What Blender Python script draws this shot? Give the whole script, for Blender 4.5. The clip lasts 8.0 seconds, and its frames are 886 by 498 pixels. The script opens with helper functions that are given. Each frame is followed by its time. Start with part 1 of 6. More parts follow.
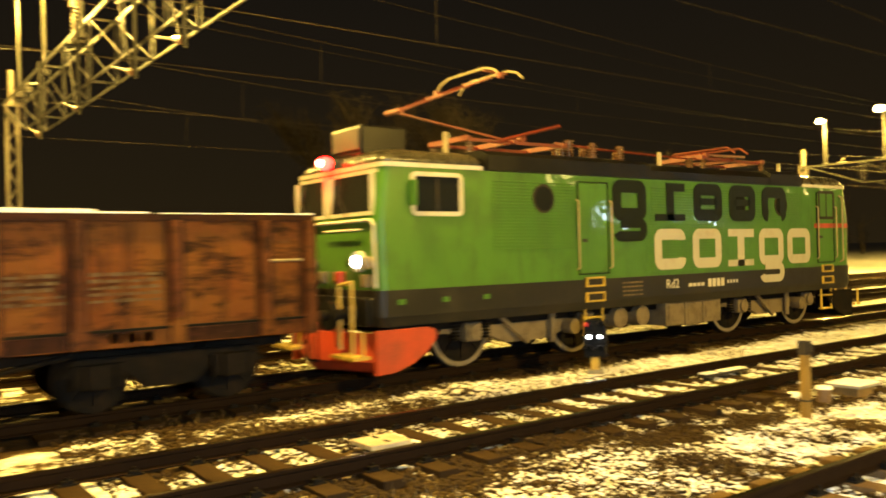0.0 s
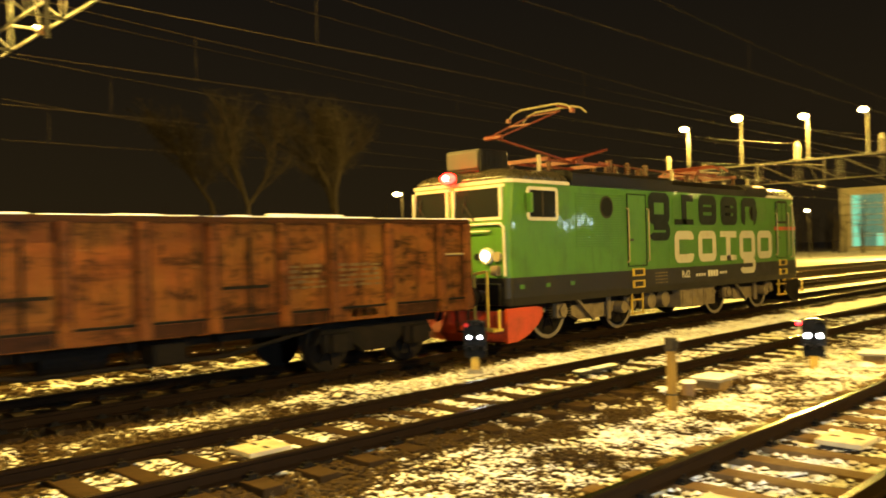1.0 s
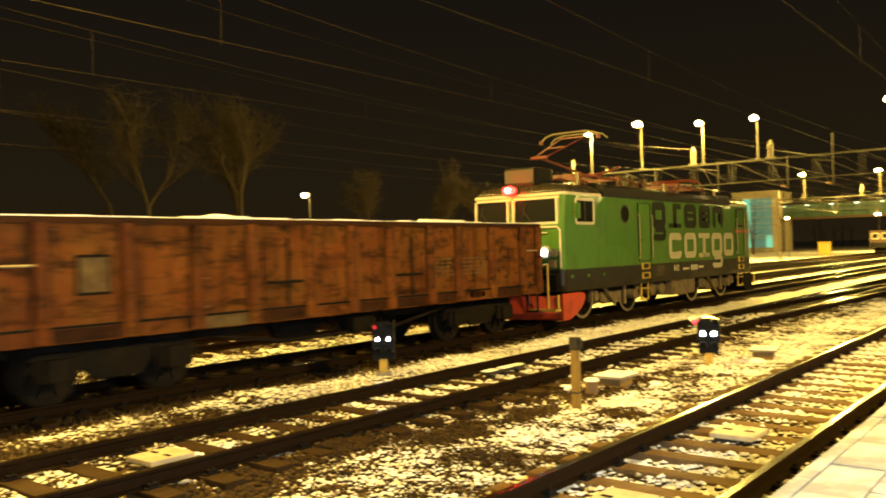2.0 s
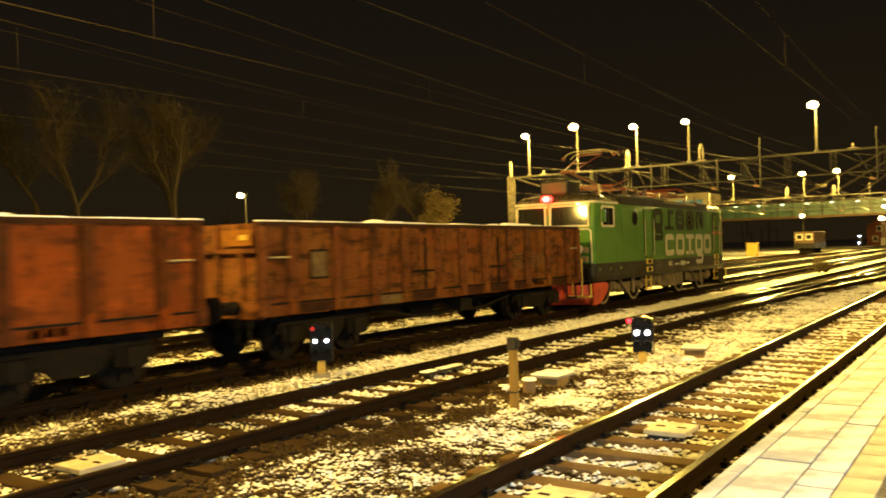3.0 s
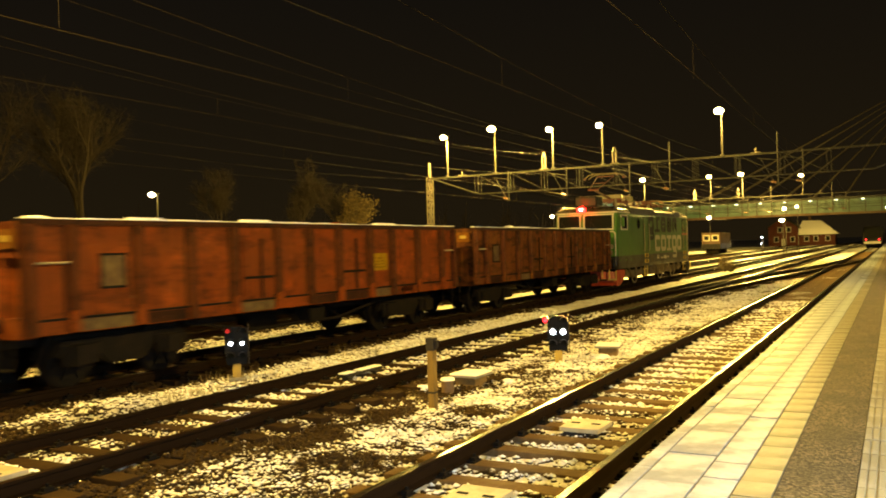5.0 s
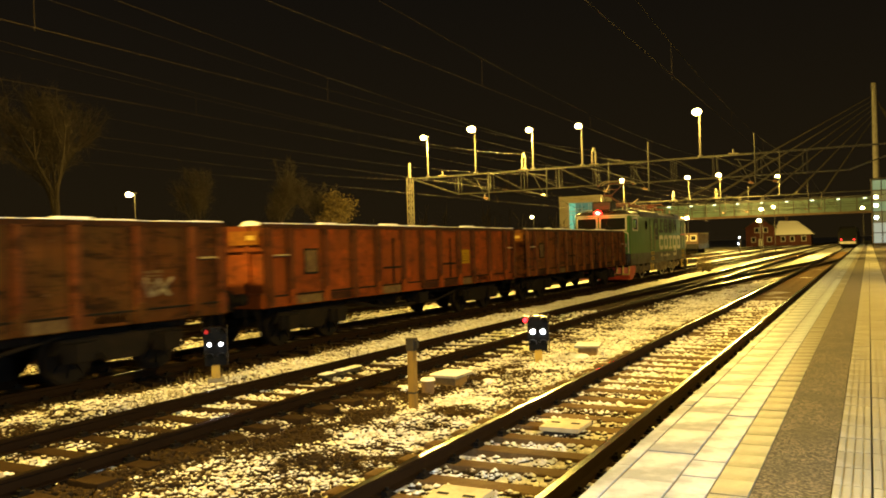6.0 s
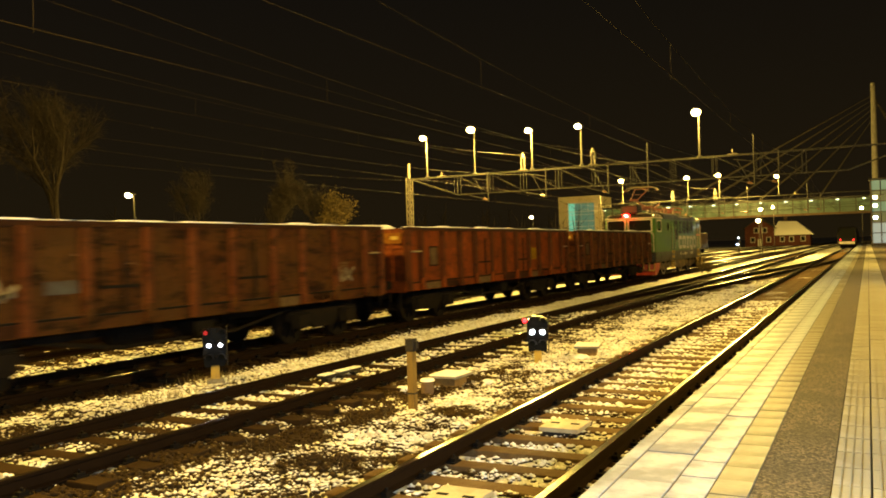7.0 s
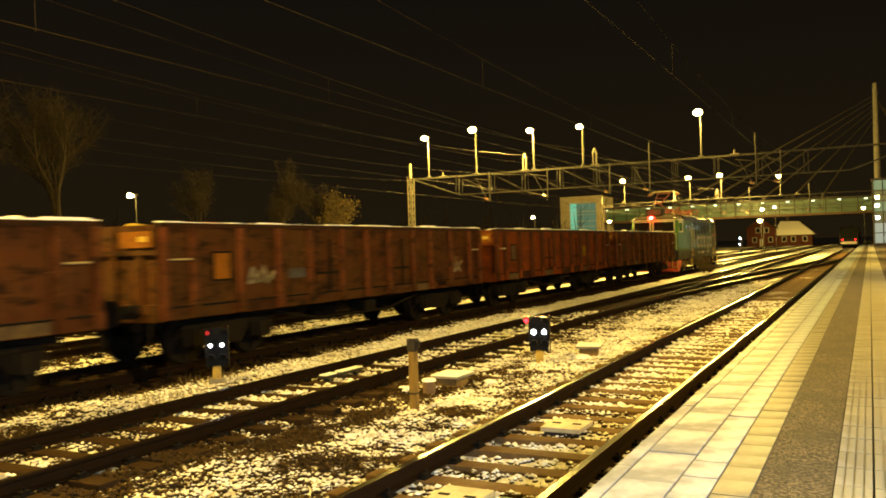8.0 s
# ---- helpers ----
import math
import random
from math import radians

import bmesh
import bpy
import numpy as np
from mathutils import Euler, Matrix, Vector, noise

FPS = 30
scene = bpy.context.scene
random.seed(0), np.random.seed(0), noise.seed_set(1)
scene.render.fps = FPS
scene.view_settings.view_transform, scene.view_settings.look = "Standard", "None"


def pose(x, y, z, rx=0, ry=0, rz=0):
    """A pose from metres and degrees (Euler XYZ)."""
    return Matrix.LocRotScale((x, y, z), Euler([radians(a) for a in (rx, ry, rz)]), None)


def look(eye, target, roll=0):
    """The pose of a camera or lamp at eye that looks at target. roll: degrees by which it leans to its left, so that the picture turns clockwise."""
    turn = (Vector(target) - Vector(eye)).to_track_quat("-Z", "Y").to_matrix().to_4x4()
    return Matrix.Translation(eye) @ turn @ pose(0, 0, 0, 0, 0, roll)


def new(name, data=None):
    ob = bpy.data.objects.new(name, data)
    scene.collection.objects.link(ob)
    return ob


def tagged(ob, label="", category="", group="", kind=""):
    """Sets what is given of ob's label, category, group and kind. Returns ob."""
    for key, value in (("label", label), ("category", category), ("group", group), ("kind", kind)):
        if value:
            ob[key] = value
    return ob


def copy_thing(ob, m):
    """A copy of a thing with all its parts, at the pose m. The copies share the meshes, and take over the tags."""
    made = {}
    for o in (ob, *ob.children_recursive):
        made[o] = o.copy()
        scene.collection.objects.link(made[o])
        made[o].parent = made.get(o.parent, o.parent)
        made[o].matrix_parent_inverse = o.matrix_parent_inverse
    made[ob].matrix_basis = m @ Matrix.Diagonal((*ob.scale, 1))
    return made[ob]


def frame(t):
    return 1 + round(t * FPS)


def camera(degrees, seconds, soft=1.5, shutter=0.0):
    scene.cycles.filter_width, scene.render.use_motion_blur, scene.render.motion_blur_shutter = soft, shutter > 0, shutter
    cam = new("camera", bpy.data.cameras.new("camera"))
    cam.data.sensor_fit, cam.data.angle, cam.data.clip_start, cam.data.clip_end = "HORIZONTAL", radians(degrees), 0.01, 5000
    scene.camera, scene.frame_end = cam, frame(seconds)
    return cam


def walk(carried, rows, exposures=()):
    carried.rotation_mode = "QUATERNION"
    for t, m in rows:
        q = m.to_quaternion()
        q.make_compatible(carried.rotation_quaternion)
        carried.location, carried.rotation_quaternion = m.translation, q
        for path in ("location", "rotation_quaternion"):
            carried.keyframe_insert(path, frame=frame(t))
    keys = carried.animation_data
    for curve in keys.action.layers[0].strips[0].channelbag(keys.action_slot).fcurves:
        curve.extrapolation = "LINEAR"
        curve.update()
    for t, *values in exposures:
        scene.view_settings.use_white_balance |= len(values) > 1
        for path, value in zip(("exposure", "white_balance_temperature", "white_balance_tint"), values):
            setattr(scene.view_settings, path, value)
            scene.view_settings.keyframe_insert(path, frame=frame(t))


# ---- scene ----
# ---------------------------------------------------------------- camera
EYE = (0.0, 0.0, 1.97)
cam = camera(56.9, 8.0, soft=1.8, shutter=1.0)
PATH = [(0.0, 53.607, 0.257, 1.403), (0.5, 49.468, 0.218, 1.423), (1.0, 45.3, 0.187, 1.533),
        (1.5, 41.767, 0.156, 1.549), (3.0, 34.597, 0.075, 1.603), (3.5, 32.848, 0.043, 1.596),
        (4.0, 31.104, 0.013, 1.606), (4.5, 29.85, -0.01, 1.634), (6.0, 27.515, -0.063, 1.657),
        (6.5, 27.146, -0.053, 1.692), (7.0, 27.47, -0.022, 1.72), (7.5, 27.564, -0.018, 1.692),
        (8.0, 27.583, -0.016, 1.72)]
walk(cam, [(t, pose(*EYE, 90 + p, r, yaw)) for t, yaw, p, r in PATH],
     exposures=[(0.0, 1.5), (1.5, 1.43), (3.5, 1.17), (8.0, 0.97)])

# ---------------------------------------------------------------- world and lamps
world = bpy.data.worlds.new("night_sky")
scene.world = world
world.use_nodes = True
sky = world.node_tree
sky_coord, sky_split, sky_ramp = (sky.nodes.new(k) for k in ("ShaderNodeTexCoord", "ShaderNodeSeparateXYZ", "ShaderNodeValToRGB"))
sky.links.new(sky_coord.outputs["Generated"], sky_split.inputs[0])
sky.links.new(sky_split.outputs[2], sky_ramp.inputs["Fac"])
sky_ramp.color_ramp.elements[0].color = (1.5, 0.98, 0.36, 1)
sky_ramp.color_ramp.elements[1].position = 0.3
sky_ramp.color_ramp.elements[1].color = (0.72, 0.55, 0.36, 1)
sky.links.new(sky_ramp.outputs["Color"], sky.nodes["Background"].inputs["Color"])
world.node_tree.nodes["Background"].inputs["Strength"].default_value = 0.0045
SODIUM = (1.0, 0.638, 0.114)


def lamp_light(name, at, watts, colour=SODIUM, radius=0.25, cone=None, aim=None):
    data = bpy.data.lights.new(name, "SPOT" if cone else "POINT")
    data.energy, data.color, data.shadow_soft_size = watts, colour, radius
    ob = new(name, data)
    if cone:
        data.spot_size, data.spot_blend = radians(cone), 0.6
        ob.matrix_world = look(at, aim)
    else:
        ob.location = at
    return ob


# lay-out of the yard: track centres (x), platform edge, gantry lines (y)
T1, T2, T3, T4, T5, T6 = -3.09, -7.755, -12.045, -16.5, -21.0, -25.5
PLAT_X, PLAT_Z = -1.44, 0.595
GANTRY = (4.75, 54.0, 104.0)
GROUND = -0.24

# tall lamps stand behind the platform, low ones along it, yard lamps on the gantries
lamp_light("platform_light", (7.0, 15.5, 9.0), 7000)
lamp_light("platform_light", (6.0, -14.0, 8.0), 1400)
COLD = (0.7, 0.88, 1.0)
lamp_light("platform_light", (2.5, 2.2, 2.6), 1200, colour=COLD)
# unseen pair standing in for a cold-lit station front mirrored in the locomotive
for y in (27.0, 33.0):
    lamp_light("platform_light", (2.6, y, 3.35), 75, colour=COLD, radius=0.25)
for y, w in ((24.0, 700), (44.0, 1200), (66.0, 1600), (92.0, 2200)):
    lamp_light("platform_light", (1.8, y, 5.2), w, cone=125, aim=(1.2, y, 0))
for x, w in ((-29.2, 6500), (-20.8, 6500), (-9.4, 6200)):
    lamp_light("yard_light", (x, GANTRY[0] - 1.2, 10.4), w)
for x, w in ((-29.2, 13000), (-20.8, 13000), (-9.4, 5000)):
    lamp_light("yard_light", (x, GANTRY[1] - 1.2, 9.8), w)
for x in (-24.0, -13.0):
    lamp_light("yard_light", (x, GANTRY[2] - 1.2, 9.4), 27000)
lamp_light("yard_light", (-46.1, 40.4, 6.2), 250)
# two lights added without fixtures, to brighten the far yard and the house
lamp_light("yard_light", (-25.0, 165.0, 9.0), 22000)
lamp_light("yard_light", (-17.0, 243.0, 10.0), 4000)


# ---------------------------------------------------------------- materials
class Nodes:
    """Short hand for building a node material."""

    def __init__(self, name):
        self.mat = bpy.data.materials.new(name)
        self.mat.use_nodes = True
        self.tree = self.mat.node_tree
        self.bsdf = self.tree.nodes["Principled BSDF"]
        self.geo = self.add("ShaderNodeNewGeometry")
        self.coord = self.add("ShaderNodeTexCoord")

    def add(self, kind, **values):
        n = self.tree.nodes.new(kind)
        for key, value in values.items():
            n.inputs[key].default_value = value
        return n

    def link(self, a, b):
        self.tree.links.new(a, b)

    def noise(self, scale, detail=4.0, rough=0.6, stretch=None):
        n = self.add("ShaderNodeTexNoise", Scale=scale, Detail=detail, Roughness=rough)
        if stretch:
            m = self.add("ShaderNodeMapping")
            m.inputs["Scale"].default_value = stretch
            self.link(self.coord.outputs["Object"], m.inputs["Vector"])
            self.link(m.outputs["Vector"], n.inputs["Vector"])
        else:
            self.link(self.coord.outputs["Object"], n.inputs["Vector"])
        return n.outputs["Fac"]

    def ramp(self, fac, stops):
        r = self.add("ShaderNodeValToRGB")
        els = r.color_ramp.elements
        while len(els) < len(stops):
            els.new(0.5)
        for e, (p, c) in zip(els, stops):
            e.position, e.color = p, (*c, 1) if len(c) == 3 else c
        self.link(fac, r.inputs["Fac"])
        return r.outputs["Color"]

    def grey(self, fac, lo, hi):
        return self.ramp(fac, [(lo, (0, 0, 0)), (hi, (1, 1, 1))])

    def mix(self, fac, a, b):
        m = self.add("ShaderNodeMix")
        m.data_type = "RGBA"
        for v, i in ((fac, m.inputs[0]), (a, m.inputs[6]), (b, m.inputs[7])):
            if isinstance(v, tuple):
                i.default_value = (*v, 1)
            elif isinstance(v, float):
                i.default_value = v
            else:
                self.link(v, i)
        return m.outputs[2]

    def math(self, op, a, b=0.0, c=0.0):
        m = self.add("ShaderNodeMath")
        m.operation = op
        for v, i in zip((a, b, c), m.inputs):
            if isinstance(v, (int, float)):
                i.default_value = v
            else:
                self.link(v, i)
        return m.outputs[0]

    def bump(self, height, strength, distance=0.01):
        b = self.add("ShaderNodeBump", Strength=strength, Distance=distance)
        self.link(height, b.inputs["Height"])
        self.link(b.outputs["Normal"], self.bsdf.inputs["Normal"])

    def done(self, colour, rough=0.6, metal=0.0, gloss=None):
        if gloss is not None:
            self.bsdf.inputs["Specular IOR Level"].default_value = gloss
        for v, key in ((colour, "Base Color"), (rough, "Roughness"), (metal, "Metallic")):
            if isinstance(v, tuple):
                self.bsdf.inputs[key].default_value = (*v, 1)
            elif isinstance(v, (int, float)):
                self.bsdf.inputs[key].default_value = v
            else:
                self.link(v, self.bsdf.inputs[key])
        return self.mat


def worn(name, base, dirt, rough=0.5, metal=0.0, scale=1.2, amount=0.5, bump=0.15, stretch=None, gloss=0.5):
    """A painted or bare surface with stains at one scale and grain at another."""
    n = Nodes(name)
    big, fine = n.noise(scale, 5, 0.65, stretch), n.noise(scale * 14, 3)
    m = n.math("ADD", n.math("MULTIPLY", big, 0.75), n.math("MULTIPLY", fine, 0.25))
    lo = 0.62 - 0.3 * amount
    f = n.ramp(m, [(lo, (0, 0, 0)), (lo + 0.22, (1, 1, 1))])
    col = n.mix(f, base, dirt)
    r = n.math("ADD", n.math("MULTIPLY", f, 0.2), rough - 0.05)
    n.bsdf.inputs["Specular IOR Level"].default_value = gloss
    n.bump(fine, bump, 0.006)
    return n.done(col, r, metal)


def glow(name, colour, strength, base=(0.5, 0.5, 0.5)):
    n = Nodes(name)
    n.bsdf.inputs["Emission Color"].default_value = (*colour, 1)
    n.bsdf.inputs["Emission Strength"].default_value = strength
    return n.done(base, 0.4)


def make_ground_material():
    """Dark ballast stones under a broken cover of snow; the third track's bed is bared, its dark painting the train's
    shadow.
    """
    n = Nodes("ballast_with_snow")
    sep = n.add("ShaderNodeSeparateXYZ")
    n.link(n.coord.outputs["Object"], sep.inputs[0])
    x = sep.outputs[0]
    bare_bed_shade = n.math("SUBTRACT", 1.65, n.math("ABSOLUTE", n.math("SUBTRACT", x, T3)))
    bare_bed_shade = n.math("MINIMUM", n.math("MAXIMUM", bare_bed_shade, 0.0), 0.5)
    tracks = None
    for centre, half in ((T2 + 1.3, 0.9), (T2 + 1.3, 0.9)):
        d = n.math("SUBTRACT", half, n.math("ABSOLUTE", n.math("SUBTRACT", x, centre)))
        d = n.math("MINIMUM", n.math("MAXIMUM", d, 0.0), 0.35)
        tracks = d if tracks is None else n.math("ADD", tracks, d)
    strip = n.math("MAXIMUM", n.math("SUBTRACT", 1.0, n.math("ABSOLUTE", n.math("ADD", x, 9.75))), 0.0)
    ahead = n.math("MINIMUM", n.math("MAXIMUM", n.math("MULTIPLY", n.math("SUBTRACT", sep.outputs[1], 6.5), 0.3), 0.2), 1.0)
    strip = n.math("MULTIPLY", n.math("MINIMUM", strip, 0.6), ahead)
    big, mid, fine = n.noise(0.8, 4, 0.6), n.noise(1.9, 5, 0.66), n.noise(7.5, 3, 0.55)
    cell = n.add("ShaderNodeTexVoronoi", Scale=17.0)
    n.link(n.coord.outputs["Object"], cell.inputs["Vector"])
    m = n.math("ADD", n.math("MULTIPLY", big, 0.85), n.math("MULTIPLY", mid, 0.85))
    m = n.math("ADD", m, n.math("ADD", n.math("MULTIPLY", n.math("SUBTRACT", fine, 0.5), 0.4), 0.222))
    m = n.math("SUBTRACT", m, n.math("MULTIPLY", bare_bed_shade, 0.75))
    m = n.math("SUBTRACT", m, n.math("MULTIPLY", tracks, 0.16))
    m = n.math("ADD", m, n.math("MULTIPLY", strip, 0.3))
    crib = n.math("MINIMUM", n.math("MAXIMUM", n.math("SUBTRACT", 0.9, n.math("ABSOLUTE", n.math("SUBTRACT", x, T1))), 0.0), 0.2)
    m = n.math("ADD", m, n.math("MULTIPLY", crib, 0.4))
    crib = n.math("MINIMUM", n.math("MAXIMUM", n.math("SUBTRACT", 0.72, n.math("ABSOLUTE", n.math("SUBTRACT", x, T2 + 0.1))), 0.0), 0.2)
    m = n.math("ADD", m, n.math("MULTIPLY", crib, 0.55))
    deep = n.math("MINIMUM", n.math("MAXIMUM", n.math("MULTIPLY", n.math("SUBTRACT", sep.outputs[1], 11.0), 0.025), 0.0), 0.15)
    m = n.math("ADD", m, deep)
    worn_y = n.math("MINIMUM", n.math("MAXIMUM", n.math("MULTIPLY", n.math("SUBTRACT", 9.0, sep.outputs[1]), 0.3), 0.0), 1.0)
    worn_x = n.math("MINIMUM", n.math("MAXIMUM", n.math("SUBTRACT", -5.9, x), 0.0), 1.0)
    m = n.math("SUBTRACT", m, n.math("MULTIPLY", n.math("MULTIPLY", worn_x, worn_y), 0.1))
    nz = n.add("ShaderNodeSeparateXYZ")
    n.link(n.geo.outputs["Normal"], nz.inputs[0])
    m = n.math("ADD", m, n.math("MULTIPLY", n.math("SUBTRACT", nz.outputs[2], 0.3), 0.3))
    snow = n.grey(n.math("SUBTRACT", m, 0.6), 0.56, 0.645)
    stone = n.mix(n.noise(21.0, 2), (0.0145, 0.0095, 0.0043), (0.046, 0.0275, 0.011))
    stone = n.mix(n.grey(n.noise(1.1, 3), 0.5, 0.62), stone, (0.035, 0.021, 0.007))
    thin = n.grey(n.math("SUBTRACT", m, 0.6), 0.48, 0.58)
    stone = n.mix(n.math("MULTIPLY", thin, 0.7), stone, (0.105, 0.068, 0.022))
    col = n.mix(snow, stone, n.mix(n.grey(n.noise(6.0, 3), 0.35, 0.6), (0.5, 0.47, 0.4), (0.82, 0.83, 0.84)))
    h = n.math("ADD", n.math("MULTIPLY", cell.outputs["Distance"], -0.8), n.math("MULTIPLY", snow, 0.5))
    n.bump(n.math("ADD", h, n.math("MULTIPLY", fine, 0.6)), 0.9, 0.04)
    return n.done(col, n.math("SUBTRACT", 0.9, n.math("MULTIPLY", snow, 0.25)), gloss=0.06)


def make_rail_material():
    """Rusty rail with a head polished by wheels."""
    n = Nodes("rail_steel")
    nz = n.add("ShaderNodeSeparateXYZ")
    n.link(n.geo.outputs["Normal"], nz.inputs[0])
    z = n.add("ShaderNodeSeparateXYZ")
    n.link(n.coord.outputs["Object"], z.inputs[0])
    top = n.math("MULTIPLY", n.math("GREATER_THAN", nz.outputs[2], 0.8), n.math("GREATER_THAN", z.outputs[2], -0.012))
    rust = n.mix(n.noise(6.0, 5), (0.007, 0.0038, 0.0018), (0.0155, 0.0082, 0.0038))
    col = n.mix(top, rust, n.mix(n.grey(n.noise(1.4, 4), 0.45, 0.6), (0.014, 0.0088, 0.004), (0.05, 0.039, 0.025)))
    n.bump(n.noise(60.0), 0.15, 0.003)
    return n.done(col, n.math("SUBTRACT", 0.75, n.math("MULTIPLY", top, 0.5)), n.math("MULTIPLY", top, 0.6), gloss=0.04)


def make_wagon_material(name, a, b, dark, shift, soot=1.0):
    """Weathered red paint: bleached orange patches, drawn-out soot, rust runs and scraped spots."""
    n = Nodes(name)
    m = n.add("ShaderNodeMapping")
    m.inputs["Location"].default_value = (shift, shift * 3.1, 0)
    n.link(n.coord.outputs["Object"], m.inputs["Vector"])

    def tex(scale, detail, stretch=(1, 1, 1), rough=0.68):
        s = n.add("ShaderNodeMapping")
        s.inputs["Scale"].default_value = stretch
        n.link(m.outputs["Vector"], s.inputs["Vector"])
        t = n.add("ShaderNodeTexNoise", Scale=scale, Detail=detail, Roughness=rough)
        n.link(s.outputs["Vector"], t.inputs["Vector"])
        return t.outputs["Fac"]

    col = n.mix(n.grey(tex(0.8, 5), 0.4, 0.62), a, b)
    bleach = n.grey(tex(1.7, 6, (1, 0.8, 1.3)), 0.54, 0.66)
    col = n.mix(n.math("MULTIPLY", bleach, 0.45), col, tuple(min(0.5, c * 1.9) for c in a))
    runs = n.grey(tex(2.4, 5, (1, 2.6, 0.28)), 0.52, 0.68)
    col = n.mix(n.math("MULTIPLY", runs, min(0.95, 0.6 * soot)), col, dark)
    smear = n.grey(tex(2.0, 6, (1, 0.55, 2.2)), 0.5, 0.64)
    col = n.mix(n.math("MULTIPLY", smear, min(0.95, 0.75 * soot)), col, dark)
    blots = n.grey(tex(4.2, 6, (1, 1.1, 0.9)), 0.55, 0.64)
    col = n.mix(n.math("MULTIPLY", blots, min(0.95, 0.8 * soot)), col, dark)
    scrape = n.grey(tex(7.0, 5, (1, 0.5, 1.8)), 0.66, 0.71)
    col = n.mix(n.math("MULTIPLY", scrape, 0.55), col, (0.2, 0.13, 0.07))
    n.bump(tex(9.0, 5), 0.5, 0.02)
    return n.done(col, 0.6, gloss=0.07)


def make_snow_material():
    n = Nodes("snow")
    n.bump(n.noise(14.0, 5), 0.6, 0.03)
    return n.done(n.mix(n.noise(5.0), (0.8, 0.81, 0.83), (0.88, 0.88, 0.88)), 0.65)


def make_slab_material(name, a, b, wet):
    """Concrete slabs, each a little different, damp with patches of thin snow."""
    n = Nodes(name)
    info = n.add("ShaderNodeObjectInfo")
    col = n.mix(info.outputs["Random"], a, b)
    w = n.noise(1.3, 4)
    col = n.mix(n.grey(w, 0.48, 0.6), col, wet)
    streak = n.noise(3.0, 5, 0.65, (1.6, 0.35, 1.0))
    col = n.mix(n.math("MULTIPLY", n.grey(streak, 0.5, 0.68), 0.14), col, tuple(c * 0.45 for c in a))
    col = n.mix(n.math("MULTIPLY", n.grey(n.noise(24.0, 3), 0.55, 0.7), 0.35), col, (0.12, 0.1, 0.08))
    n.bump(n.noise(80.0, 3), 0.35, 0.005)
    return n.done(col, n.math("SUBTRACT", 0.6, n.math("MULTIPLY", n.grey(w, 0.45, 0.7), 0.25)), gloss=0.25)


GROUND_MAT = make_ground_material()
RAIL_MAT = make_rail_material()
SNOW = make_snow_material()
WOOD = worn("sleeper_timber", (0.0967, 0.0605, 0.0282), (0.161, 0.113, 0.0564), 0.8, scale=3.0, bump=0.4, gloss=0.03)
WOOD_DARK = worn("old_sleeper_timber", (0.026, 0.0155, 0.007), (0.05, 0.031, 0.014), 0.8, scale=3.0, bump=0.4, gloss=0.03)
CONCRETE = worn("grey_concrete", (0.218, 0.208, 0.192), (0.125, 0.114, 0.104), 0.8, scale=1.5)
SLAB = make_slab_material("platform_slab", (0.118, 0.135, 0.16), (0.15, 0.172, 0.205), (0.235, 0.28, 0.355))
SLAB_TAN = make_slab_material("tan_paver", (0.092, 0.082, 0.055), (0.122, 0.112, 0.08), (0.13, 0.124, 0.093))
SLAB_RIB = make_slab_material("ribbed_paver", (0.17, 0.155, 0.108), (0.2, 0.19, 0.14), (0.25, 0.255, 0.23))
def make_asphalt_material():
    n = Nodes("asphalt")
    grit = n.add("ShaderNodeTexVoronoi", Scale=75.0)
    n.link(n.coord.outputs["Object"], grit.inputs["Vector"])
    chips = n.add("ShaderNodeSeparateColor")
    n.link(grit.outputs["Color"], chips.inputs[0])
    col = n.mix(n.grey(chips.outputs[0], 0.35, 0.95), (0.016, 0.013, 0.009), (0.13, 0.105, 0.075))
    col = n.mix(n.math("MULTIPLY", n.grey(n.noise(1.6, 4), 0.45, 0.62), 0.6), col, (0.028, 0.024, 0.019))
    n.bump(grit.outputs["Distance"], 0.6, 0.008)
    return n.done(col, 0.7, gloss=0.15)


ASPHALT = make_asphalt_material()
JOINT = worn("joint_sand", (0.035, 0.028, 0.018), (0.065, 0.052, 0.034), 0.85, scale=8)
GALV = worn("galvanised_steel", (0.0351, 0.0328, 0.0281), (0.0187, 0.0164, 0.0129), 0.5, 0.6, scale=3.0)
STEEL_DARK = worn("dark_steel", (0.026, 0.0234, 0.0208), (0.046, 0.034, 0.021), 0.65, 0.0, scale=4.0, gloss=0.1)
UNDER = worn("sooty_underframe", (0.00728, 0.00624, 0.0052), (0.0182, 0.013, 0.00884), 0.8, scale=4.0, gloss=0.05)
WIRE = worn("copper_wire", (0.014, 0.0105, 0.007), (0.009, 0.0068, 0.0045), 0.65, 0.0, gloss=0.1)
